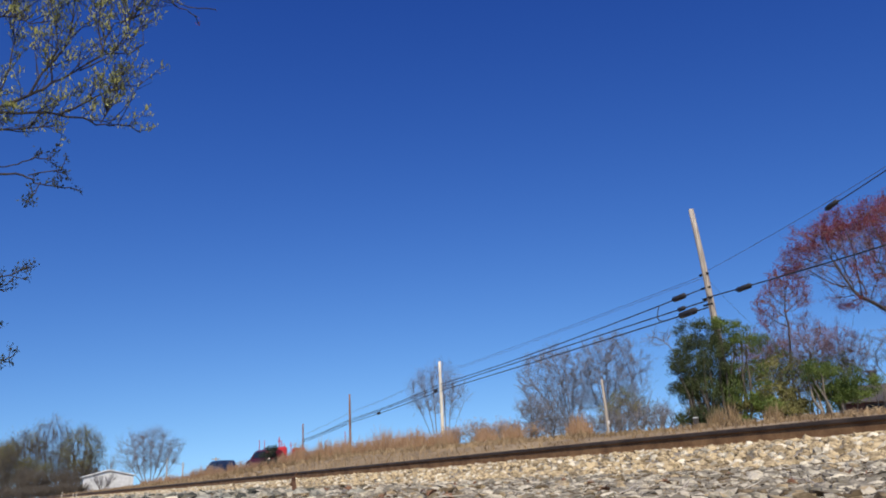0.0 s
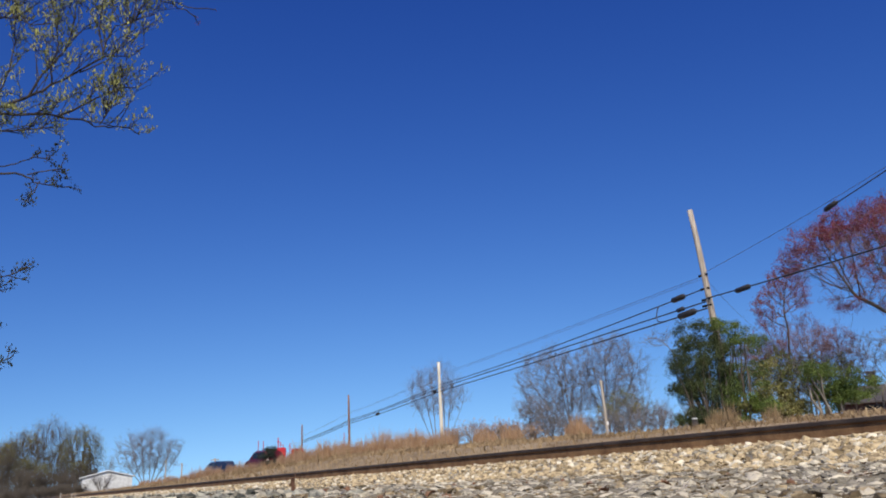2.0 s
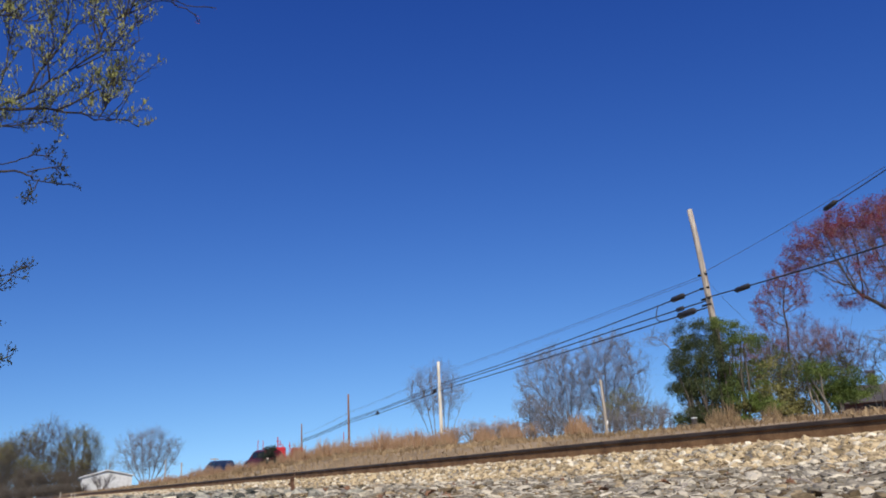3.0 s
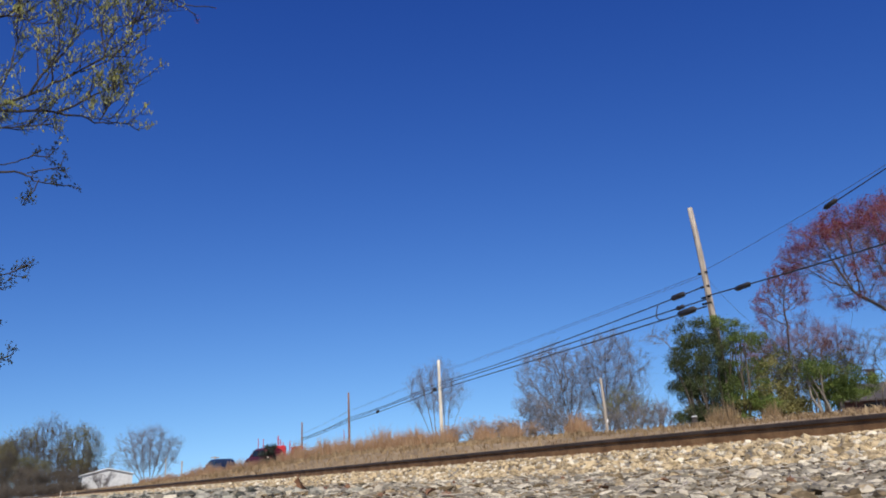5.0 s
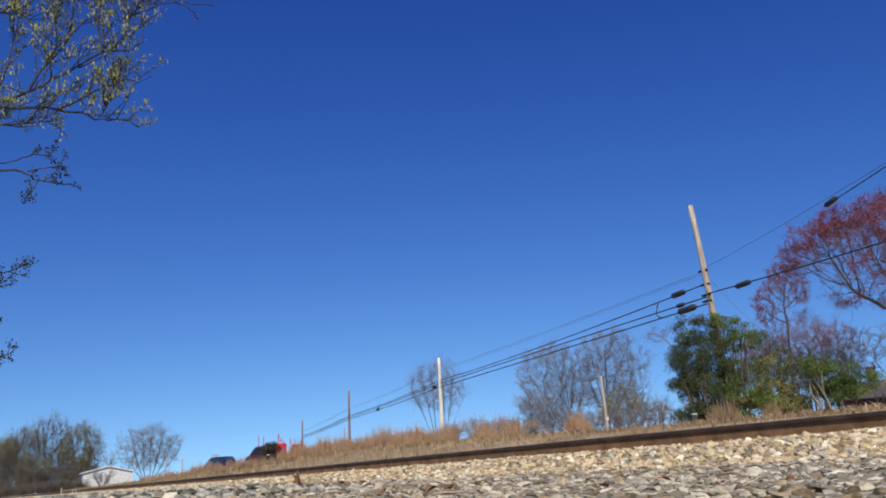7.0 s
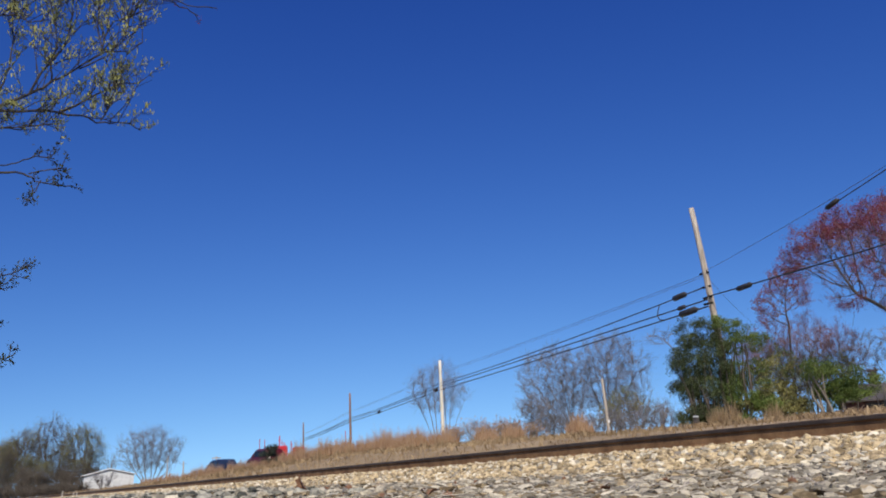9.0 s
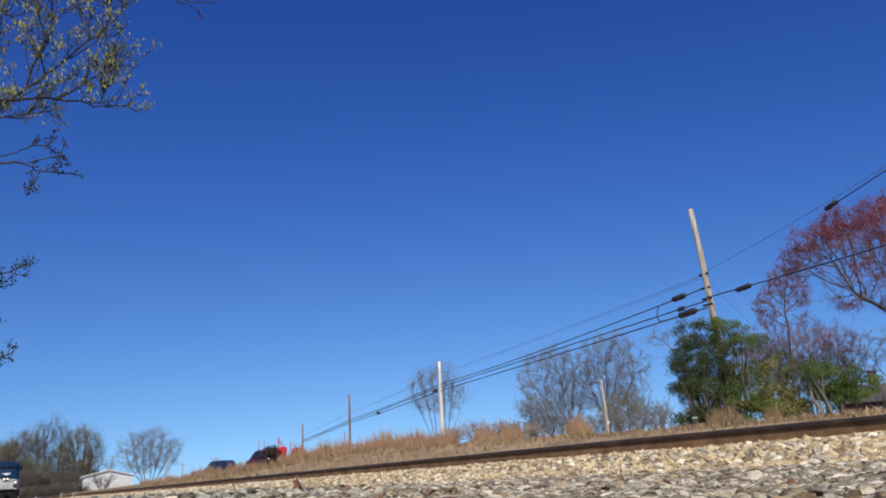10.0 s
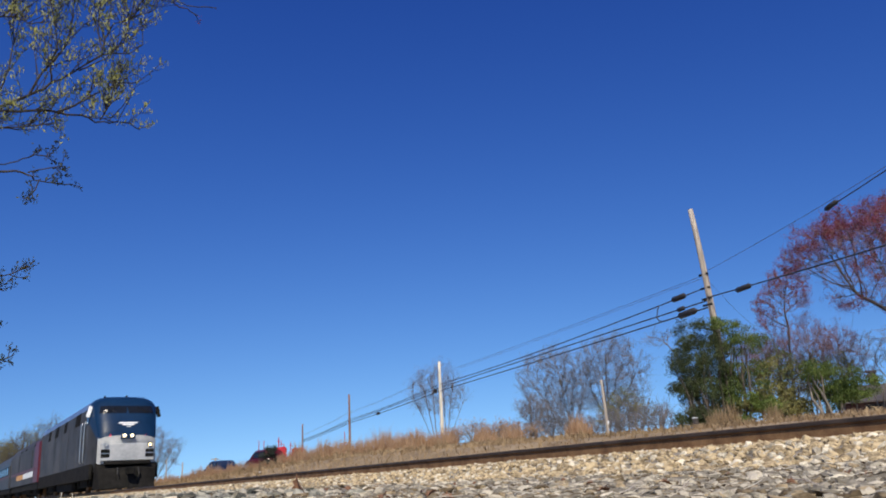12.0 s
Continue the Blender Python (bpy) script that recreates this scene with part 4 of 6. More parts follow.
crowned(42.9, 50.6, "wide bare grey tree with forking limbs on the far field", 172,
        [[(0, 0, -0.2), (0.1, 0, 0.9)]] + fan((0.1, 0, 0.9), [(-2.3, 1.8, 2.6), (-1.9, 1.4, 3.9), (-1.0, 1.4, 4.6), (-0.7, 0.0, 5.2), (0.2, -0.6, 5.0), (1.0, -1.2, 4.2), (0.6, 0.8, 4.4)]),
        [(-0.6, 0.4, 3.9, 3.4, 3.0, 3.5)], 1000, 0.24, 0.28, 0.007, BARK, TWIG, 4, 0.9, 0.0055, 0.5, twig_up=0.5, shell=3.0)
crowned(45.6, 49.1, "tall bare grey tree with a domed crown", 173,
        [[(0, 0, -0.2), (0, 0, 1.0)]] + fan((0, 0, 1.0), [(-1.2, 1.0, 5.0), (-0.4, 0.8, 5.8), (0.1, -0.2, 6.2), (1.0, -0.6, 5.4), (1.8, -1.6, 4.6), (2.2, -2.2, 3.2), (0.6, 0.9, 5.0)]),
        [(0.5, -0.5, 4.5, 2.9, 2.9, 3.7)], 1000, 0.24, 0.28, 0.007, BARK_DARK, TWIG, 4, 0.9, 0.0055, 0.5, twig_up=0.5, shell=3.0)
crowned(39.0, 49.0, "bare dark bush at the field edge", 73, [[(0, 0, -0.2), (0.1, 0, 0.8)], [(0.3, -0.3, -0.2), (0.6, -0.6, 1.2)], [(-0.3, 0.3, -0.2), (-0.7, 0.6, 1.2)]],
        [(0, 0, 1.7, 1.7, 1.7, 1.3), (-0.5, 0.5, 2.3, 1.4, 1.4, 1.1), (0.5, -0.5, 1.0, 1.2, 1.2, 0.9)], 700, 0.22, 0.24, 0.010, BARK_DARK, TWIG, 5, 0.6, 0.0065, 0.55, name="bush", category="shrub")
for k, (x, y, h) in enumerate(((43.4, 43.6, 3.6), (45.0, 43.0, 3.0), (42.2, 45.2, 2.6), (46.2, 41.2, 2.8))):
    tree(x, y, h, "bare thin saplings on the field edge", 74 + k, stems=5, kids=(5, 4), fan=0.45, r=0.035, up=0.08)
thicket(44.6, 46.6, [lump(0.0, 2.2, 1.1, 1.3), lump(1.1, 1.4, 1.0, 1.0), lump(-1.2, 1.6, 0.9, 1.0)], 1500, LEAF_OLIVE, 0.09, "pale green budding sapling on the field edge", 79, stems=8, core=0.1, twig_n=14,
        bark=BARK, name="sapling", category="tree")
crowned(43.4, 44.4, "pale green budding tree on the field edge", 174, [[(0, 0, -0.2), (0.1, 0, 1.0)], [(-0.5, 0.5, -0.2), (-0.8, 0.8, 1.4)], [(0.5, -0.5, -0.2), (0.7, -0.7, 1.2)]],
        [(0, 0, 1.9, 1.2, 1.2, 1.6), (-0.7, 0.7, 1.8, 1.0, 1.0, 1.3), (0.8, -0.8, 1.5, 0.9, 0.9, 1.1)], 420, 0.22, 0.26, 0.008, BARK, TWIG, 4, 0.5, 0.006, 0.5, LEAF_BUD, 0.05, 1, 0.08, 0.3, twig_up=0.4, shell=0.8)
SCRUB = crowned(36.9, 47.4, "low tangle of bare grey scrub", 175, [[(0, 0, -0.1), (0, 0, 0.4)], [(0.4, -0.3, -0.1), (0.6, -0.5, 0.5)], [(-0.4, 0.3, -0.1), (-0.6, 0.5, 0.5)]],
                [(0, 0, 0.8, 1.3, 1.3, 0.8)], 160, 0.2, 0.26, 0.008, BARK_DARK, TWIG, 5, 0.45, 0.006, 0.6, name="scrub", category="shrub", group="scrub on the field edge", shell=0.6)
for k, (b, d, sc) in enumerate(((39.6, 61, 1.0), (40.8, 63, 1.15), (41.9, 61, 1.0), (42.7, 60, 1.2), (43.8, 61, 0.9), (44.9, 59, 1.1), (45.9, 60, 1.2), (46.9, 58, 0.9), (34.9, 58, 0.9), (36.4, 60, 1.0))):
    x, y = d * math.sin(radians(b)), d * math.cos(radians(b))
    o = copy_thing(SCRUB, Matrix.Translation((x, y, height1(x, y) - 0.05)) @ Matrix.Rotation(1.3 * k, 4, "Z"))
    o.scale = (sc, sc, sc)
crowned(44.3, 72.6, "bare slender tree beside the pale pole", 80, fan((-0.3, 0.2, -0.2), [(-2.2, 1.4, 5.4), (-1.3, 0.9, 6.6), (-0.5, 0.3, 6.8)], 0.5, -0.2) + fan((0.5, -0.3, -0.2), [(0.5, -0.2, 6.6), (1.3, -0.8, 6.4), (2.4, -1.5, 5.2)], 0.5, -0.2),
        [(0.0, 0.0, 5.6, 3.4, 3.0, 3.0)], 420, 0.3, 0.38, 0.009, BARK, TWIG, 4, 1.3, 0.005, 0.5, twig_up=0.6, up=0.2, shell=2.0)
for k, (x, y, h) in enumerate(((31.4, 46.8, 1.9), (32.6, 46.0, 1.9), (33.6, 45.4, 1.6), (30.2, 47.8, 1.5), (35.0, 45.2, 1.3))):
    tree(x, y, h, "low bare bush in the dry grass", 81 + k, stems=7, kids=(5, 4), fan=0.5, r=0.03, up=0.06, twig=TWIG, leaf=GRASS_ORANGE, size=0.06, n_each=2)
thicket(20.75, 57.4, [lump(0, 0.7, 0.65, 0.65), lump(0.1, 1.3, 0.5, 0.5), lump(-0.1, 0.35, 0.6, 0.35)], 5200, LEAF_SLATE, 0.05, "small dark evergreen bush in dry grass", 87, stems=5)
# far woods beyond the bend of the line
crowned(37.2, 171, "wide bare tree behind the white shed", 90, fan((-0.5, 0, -0.3), [(-4.4, 0, 6.0), (-3.2, 0.6, 8.0), (-1.4, 0.2, 9.0)], 0.5, 0.5) + fan((0.4, 0, -0.3), [(0.4, 0.8, 9.0), (2.4, 0, 8.4), (4.4, -0.3, 7.4), (5.6, -0.5, 5.8)], 0.5, 0.5),
        [(0.3, 0, 6.2, 6.2, 4.0, 5.0)], 640, 0.5, 0.62, 0.018, BARK, TWIG, 4, 2.0, 0.012, 0.5, twig_up=0.5, up=0.15, shell=2.5)
# this bush is added to throw branch shadows on the shed's gable
tree(25.4, 150.5, 3.4, "bare bush before the white shed", 98, stems=6, kids=(6, 5), fan=0.6, r=0.05, spread=0.5, up=0.05, least=0.02, bark=BARK_DARK)
tree(29.4, 168, 7.5, "thin bare sapling behind the white shed", 91, stems=1, kids=(6, 4), r=0.08, spread=0.45, up=0.06)
OLIVE_TREE = "leafing olive-green woodland tree with bare trunks"
wide_wood = [crowned(x, y, label, seed, [[(-0.6, 0, -0.3), (-0.9, 0, h * 0.3), (-w * 0.4, 0, h * 0.55)], [(0.3, 0, -0.3), (0.3, 0.3, h * 0.5)], [(0.9, 0, -0.3), (1.3, 0, h * 0.3), (w * 0.45, 0.2, h * 0.55)]],
                     [(-w * 0.55, 0, h * 0.66, w * 0.5, w * 0.6, h * 0.28), (0.1, 0, h * 0.75, w * 0.5, w * 0.6, h * 0.25), (w * 0.55, 0.2, h * 0.64, w * 0.5, w * 0.6, h * 0.27), (0, 0, h * 0.4, w * 0.7, w * 0.7, h * 0.2)],
                     520, 0.55, 0.66, 0.028, BARK_DARK, TWIG_BROWN, 4, 2.2, 0.014, 0.5, leaf, 0.12, each, 0.3, bare, twig_up=0.5, up=0.2, group="woods")
             for x, y, h, w, label, seed, leaf, each, bare in (
                 (16.4, 187, 13.0, 3.6, OLIVE_TREE, 92, LEAF_OLIVE, 1, 0.5), (21.3, 185, 15.2, 3.4, OLIVE_TREE, 93, LEAF_OLIVE, 1, 0.75), (26.8, 184, 12.8, 3.9, OLIVE_TREE, 94, LEAF_OLIVE, 2, 0.25))]
for k, (x, y, s) in enumerate(((12.9, 190, 0.86), (18.4, 192, 0.85), (14.6, 196, 0.9), (24.2, 193, 0.8), (29.0, 191, 0.62), (16.8, 184, 0.6), (23.8, 183, 0.6), (13.6, 183, 0.6), (19.6, 181, 0.5), (26.2, 181, 0.5))):
    o = copy_thing(wide_wood[k % 3], Matrix.Translation((x, y, height1(x, y) - 0.1)) @ Matrix.Rotation(1.1 + 1.7 * k, 4, "Z"))
    o.scale = (s, s, s)
BRUSH = tree(16.0, 178, 6.0, "dense bare brown brush along the line", 95, stems=7, kids=(6, 4), fan=0.6, spread=0.5, r=0.06, up=0.07, name="brush", category="shrub", group="woods", bark=BARK_DARK, twig=TWIG_BROWN, least=0.018)
wr = random.Random(9)
for k in range(30):
    x = 11.6 + 20.0 * (k + wr.random()) / 30
    y = wr.uniform(164, 174)
    s = wr.uniform(0.3, 0.5)
    o = copy_thing(BRUSH, Matrix.Translation((x, y, height1(x, y) - 0.25)) @ Matrix.Rotation(wr.uniform(0, 6.28), 4, "Z"))
    o.scale = (s * 1.5, s * 1.5, s)
for k in range(26):
    x = 11.9 + 19.8 * (k + wr.random()) / 26
    y = wr.uniform(172, 185)
    s = wr.uniform(0.5, 1.15)
    o = copy_thing(BRUSH, Matrix.Translation((x, y, height1(x, y) - 0.1)) @ Matrix.Rotation(wr.uniform(0, 6.28), 4, "Z"))
    o.scale = (s, s, s)
for k in range(24):
    x, y, s = 11.0 + 15.5 * (k + wr.random()) / 24, wr.uniform(158, 163), wr.uniform(0.34, 0.5)
    o = copy_thing(BRUSH, Matrix.Translation((x, y, height1(x, y) - 0.45)) @ Matrix.Rotation(wr.uniform(0, 6.28), 4, "Z"))
    o.scale = (s * 1.6, s * 1.6, s)


# ---- buildings and parked vehicles ----
def build_shed():
    x, y = 27.6, 158.0
    shed = thing("shed", pose(x, y, height1(x, y), rz=-7), "small white gabled shed with a pale metal roof", "shed")
    w, L, h, ridge = 4.1, 9.0, 2.55, 1.0
    outline = [(-w, 0), (w, 0), (w, h), (0, h + ridge), (-w, h)]
    g = Geo()
    g.loft([[(px, py, pz - 0.6 * (pz == 0)) for px, pz in outline] for py in (0, L)])
    g.ob("wall", SIDING, shed)
    n = 16
    for k in range(n):
        z0 = 0.05 + k * 0.155
        b = Geo().box(-w - 0.0, -0.022, z0, w + 0.0, -0.004, z0 + 0.145)
        b.ob("board", SIDING, shed)
    for s in (-1, 1):
        r = Geo()
        d = Vector((w + 0.35, 0, -(ridge + 0.09))).normalized()
        ln = math.hypot(w + 0.35, ridge + 0.09)
        m = Matrix.Translation((0, 0, h + ridge + 0.05)) @ Matrix.Rotation(math.atan2(ridge + 0.09, w + 0.35), 4, "Y")
        r.box(0, -0.4, 0, ln, L + 0.4, 0.10, m=m)
        if s < 0:
            r.v = [(-px, py, pz) for px, py, pz in r.v]
            r.f = [tuple(reversed(q)) for q in r.f]
        roof = r.ob("roof", ROOFWHITE, shed)
        for k in range(7):
            rb = Geo().box(0, 0.25 + k * 1.4, 0.10, ln, 0.29 + k * 1.4, 0.13, m=m)
            if s < 0:
                rb.v = [(-px, py, pz) for px, py, pz in rb.v]
                rb.f = [tuple(reversed(q)) for q in rb.f]
            rb.ob("roof_seam", ROOFWHITE, roof)
    return shed


build_shed()


def build_house():
    x, y = 55.9, 28.0
    house = thing("house", pose(x, y, height1(x, y) - 1.55, rz=-58), "low dark brick house with a shingled roof and chimney", "house")
    L, D, h, ridge = 13.0, 8.0, 2.3, 1.25
    Geo().box(-L / 2, 0, -0.6, L / 2, D, h).ob("wall", BRICK, house)
    for s, y0 in ((1, -0.4), (-1, D + 0.4)):
        g = Geo()
        v = [(-L / 2 - 0.4, y0, h - 0.1), (L / 2 + 0.4, y0, h - 0.1), (L / 2 + 0.4, D / 2, h + ridge), (-L / 2 - 0.4, D / 2, h + ridge)]
        v += [(a, b, c + 0.12) for a, b, c in v]
        g.add(v, [(0, 3, 2, 1), (4, 5, 6, 7), (0, 1, 5, 4), (1, 2, 6, 5), (2, 3, 7, 6), (3, 0, 4, 7)] if s > 0 else [(0, 1, 2, 3), (7, 6, 5, 4), (4, 5, 1, 0), (5, 6, 2, 1), (6, 7, 3, 2), (7, 4, 0, 3)])
        g.ob("roof", SHINGLE, house)
    for s in (-1, 1):
        gx = s * L / 2
        Geo().add([(gx, 0, h), (gx, D, h), (gx, D / 2, h + ridge), (gx - s * 0.1, 0, h), (gx - s * 0.1, D, h), (gx - s * 0.1, D / 2, h + ridge)],
                  [(0, 1, 2), (5, 4, 3), (0, 3, 4, 1), (1, 4, 5, 2), (2, 5, 3, 0)]).ob("gable", SIDING, house)
    ch = Geo()
    ch.box(-4.6, D / 2 - 0.25, h + 0.6, -4.1, D / 2 + 0.25, h + ridge + 0.95, bevel=0.02)
    ch.box(-4.66, D / 2 - 0.31, h + ridge + 0.95, -4.04, D / 2 + 0.31, h + ridge + 1.1, bevel=0.03)
    ch.ob("chimney", SHINGLE, house)
    for k in range(4):
        wx = -5.2 + k * 3.1
        win = Geo()
        for a, b, c, d in ((0, 0, 1.2, 0.08), (0, 1.12, 1.2, 1.2), (0, 0.08, 0.08, 1.12), (1.12, 0.08, 1.2, 1.12), (0.08, 0.57, 1.12, 0.63)):
            win.box(wx + a, -0.05, 0.9 + b, wx + c, 0.02, 0.9 + d)
        wo = win.ob("window_frame", SHINGLE, house)
        Geo().box(wx + 0.08, -0.02, 0.98, wx + 1.12, -0.006, 2.02).ob("pane", GLASS, wo)


build_house()


def car(name, x, y, rz, paint, label, L=4.6, W=1.8, H=1.5, truck=False):
    """A parked car: body, cabin, glass, wheels and lamps; it faces +x."""
    c = thing(name, pose(x, y, height1(x, y), rz=rz), label, "car")
    hw = W / 2

    def ring(px, z0, z1, w, top):
        return [(px, -w, z0), (px, w, z0), (px, w, z1 - 0.12), (px, w * top, z1), (px, -w * top, z1), (px, -w, z1 - 0.12)]

    g = Geo()
    belt = H * 0.58
    g.loft([ring(-L / 2, 0.42, belt - 0.12, hw * 0.86, 0.9), ring(-L / 2 + 0.15, 0.3, belt, hw, 0.95), ring(L * 0.2, 0.28, belt, hw, 0.95), ring(L / 2 - 0.5, 0.3, belt - 0.08, hw, 0.9),
            ring(L / 2, 0.4, belt - 0.25, hw * 0.84, 0.85)])
    g.ob("body", paint, c, smooth=False)
    a, b = (-0.05, 0.30) if truck else (-0.42, 0.26)
    g = Geo()
    g.loft([ring(L * (a - 0.03), belt - 0.03, belt + 0.06, hw * 0.93, 0.97), ring(L * (a + 0.05), belt - 0.03, H - 0.06, hw * 0.86, 0.88), ring(L * (a + 0.12), belt - 0.03, H, hw * 0.85, 0.85),
            ring(L * (b - 0.22), belt - 0.03, H, hw * 0.85, 0.85), ring(L * (b - 0.14), belt - 0.03, H - 0.08, hw * 0.86, 0.86), ring(L * b, belt - 0.03, belt + 0.06, hw * 0.93, 0.97)])
    cabin = g.ob("cabin", paint, c)
    for s in (-1, 1):
        for p0, p1 in ((a + 0.07, (a + b) / 2 - 0.06), ((a + b) / 2 - 0.04, b - 0.15)):
            gl = Geo()
            gl.add([(L * p0, s * hw * 0.935, belt + 0.05), (L * p1, s * hw * 0.935, belt + 0.05), (L * (p1 - 0.01), s * hw * 0.885, H - 0.15), (L * (p0 + 0.01), s * hw * 0.885, H - 0.15),
                    (L * p0, s * hw * 0.85, belt + 0.05), (L * p1, s * hw * 0.85, belt + 0.05), (L * (p1 - 0.01), s * hw * 0.8, H - 0.15), (L * (p0 + 0.01), s * hw * 0.8, H - 0.15)],
                   [(0, 1, 2, 3), (7, 6, 5, 4), (0, 4, 5, 1), (1, 5, 6, 2), (2, 6, 7, 3), (3, 7, 4, 0)])
            gl.ob("side_window", GLASS, cabin)
        for px in (-L * 0.31, L * 0.31):
            wh = Geo()
            wh.tube([(px, s * (hw - 0.2), 0.34), (px, s * (hw - 0.18), 0.34), (px, s * (hw + 0.0), 0.34), (px, s * (hw + 0.02), 0.34)], [0.28, 0.34, 0.34, 0.28], 18)
            wo = wh.ob("wheel", BLACK, c)
            Geo().disc((px, s * (hw + 0.022), 0.34), (0, 1, 0), 0.2, 0.02).ob("rim", STEEL, wo)
        Geo().box(L / 2 - 0.14, s * hw * 0.72 - 0.16, belt - 0.36, L / 2 - 0.01, s * hw * 0.72 + 0.12, belt - 0.24, bevel=0.02).ob("headlight", WHITE, c)
        Geo().box(-L / 2 - 0.01, s * hw * 0.7 - 0.1, belt - 0.34, -L / 2 + 0.1, s * hw * 0.7 + 0.1, belt - 0.18, bevel=0.02).ob("tail_light", STRIPE_RED, c)
    return c


car("parked_car", 21.8, 72.8, 92, NAVY, "dark blue parked car behind dry grass", H=1.32, L=4.3)
car("parked_car", 23.9, 67.2, 98, MAROON, "dark red parked sport utility vehicle behind dry grass", H=1.55, L=4.2, W=1.8)


def hay_machine(x, y):
    """A red farm implement with upright marker rods, parked beyond the grass."""
    z = height1(x, y)
    m = thing("farm_implement", pose(x, y, z, rz=-20), "red steel farm implement with upright rods", "farm machine")
    g = Geo()
    g.box(-1.2, -0.5, 0.5, 1.5, 0.5, 0.72, bevel=0.03)
    g.ob("main_frame", RED, m)
    Geo().box(-1.1, -0.42, 0.72, -0.1, 0.42, 1.52, bevel=0.08).ob("hopper", RED, m)
    Geo().box(0.3, -0.36, 0.72, 1.3, 0.36, 1.40, bevel=0.08).ob("hopper", RED, m)
    for px, py, h, r in ((-0.75, 0.0, 2.35, 0.045), (-0.55, 0.2, 2.05, 0.03), (0.2, 0.0, 1.9, 0.03), (-0.35, -0.3, 1.8, 0.03)):
        q = Geo()
        q.tube([(px, py, 0.6), (px, py, h)], r, 6)
        q.tube([(px - 0.12, py, h * 0.86), (px + 0.12, py, h * 0.86)], r * 0.8, 5)
        q.ob("marker_rod", RED, m)
    for px in (-0.8, 1.0):
        for s in (-1, 1):
            wq = Geo()
            wq.tube([(px, s * 0.5, 0.36), (px, s * 0.52, 0.36), (px, s * 0.68, 0.36), (px, s * 0.70, 0.36)], [0.28, 0.36, 0.36, 0.28], 16)
            wo = wq.ob("wheel", BLACK, m)
            Geo().disc((px, s * 0.702, 0.36), (0, 1, 0), 0.18, 0.02).ob("rim", RED, wo)
    return m


hay_machine(25.4, 65.9)
for x, y, h in ((25.1, 72.2, 2.6), (25.5, 72.0, 2.5), (31.8, 68.6, 2.2)):
    z = height1(x, y)
    mast = thing("marker_pole", pose(x, y, z), "thin red upright marker pole on a plate foot", "pole", "marker poles")
    Geo().tube([(0, 0, 0.03), (0, 0, h)], 0.03, 6).ob("shaft", RED, mast)
    Geo().box(-0.15, -0.15, -0.02, 0.15, 0.15, 0.03, bevel=0.01).ob("foot", RED, mast)
for x, y, h in ((25.9, 88.0, 2.0), (24.8, 97.0, 2.2), (28.0, 118.0, 3.4)):
    z = height1(x, y)
    p = thing("far_post", pose(x, y, z), "thin grey far utility post on the skyline", "post", "far posts")
    Geo().tube([(0, 0, -0.3), (0, 0, h)], [0.09, 0.07], 8).ob("shaft", POLEWOOD, p)
    if h < 2.1:
        Geo().box(-0.45, -0.04, h - 0.2, 0.45, 0.04, h - 0.1).ob("cross_arm", POLEWOOD, p)
ped = thing("utility_pedestal", pose(24.72, 21.9, height1(24.72, 21.9)), "small dark utility box with a pale lid beside the ivy", "utility box")
Geo().box(-0.08, -0.08, -0.05, 0.08, 0.08, 0.40, bevel=0.015).ob("body", SHINGLE, ped)
Geo().box(-0.09, -0.09, 0.40, 0.09, 0.09, 0.45, bevel=0.02).ob("lid", SIDING, ped, "pale weathered lid")
# marker stakes and a white block near the rail
for x, y, h in ((5.05, 39.6, 0.33), (6.6, 47.5, 0.22), (6.9, 48.5, 0.25)):
    z = height1(x, y)
    p = thing("stake", pose(x, y, z, ry=4), "thin pale wooden stake in the ballast", "stake", "stakes by the track")
    Geo().box(-0.014, -0.014, -0.1, 0.014, 0.014, h, bevel=0.004).ob("shaft", POLEPALE, p)
sh, fs = stone_shapes(1, 77)
o = Geo().add(sh[0] * 0.12, fs.tolist()).ob("white_rock", WHITE, None, "pale white painted rock beyond the rail")
o.location = (12.4, 35.5, height1(12.4, 35.5) + 0.04)
tagged(o, "", "rock")


# ---- train ----
def section(y, w, z0, zs, zt, n=7, m=8):
    """Half-round car section: upright sides from z0 to zs, an arched roof up to zt; anticlockwise seen from the front."""
    side = [(w, z0 + (zs - z0) * k / m) for k in range(m + 1)]
    arch = [(w * math.cos(a) ** 0.55 if math.cos(a) > 0 else 0.0, zs + (zt - zs) * math.sin(a)) for a in (math.pi / 2 * k / n for k in range(1, n + 1))]
    half = side + arch
    return [(x, y, z) for x, z in half] + [(-x, y, z) for x, z in reversed(half[:-1])]


def wheels_and_trucks(car_, ys, r=0.5, frame_mat=SOOT):
    """Bogies: frame, springs, axle boxes and wheels."""
    for yc in ys:
        t = Geo()
        for s in (-1, 1):
            t.box(s * 1.12 - 0.09, yc - 1.9, 0.24, s * 1.12 + 0.09, yc + 1.9, 0.78, bevel=0.05)
        t.box(-1.1, yc - 0.3, 0.4, 1.1, yc + 0.3, 0.75, bevel=0.04)
        truck = t.ob("bogie", frame_mat, car_, "grimy black steel bogie")
        for yw in (yc - 1.35, yc + 1.35):
            for s in (-1, 1):
                w = Geo()
                w.tube([(s * 0.66, yw, r), (s * 0.69, yw, r), (s * 0.70, yw, r), (s * 0.80, yw, r), (s * 0.80, yw, r)], [r + 0.03, r + 0.03, r, r - 0.01, r - 0.12], 22)
                w.ob("wheel", RUST, truck)
                b = Geo()
                b.box(s * 1.20 - 0.07, yw - 0.17, 0.28, s * 1.20 + 0.07, yw + 0.17, 0.66, bevel=0.03)
                b.ob("axle_box", frame_mat, truck)


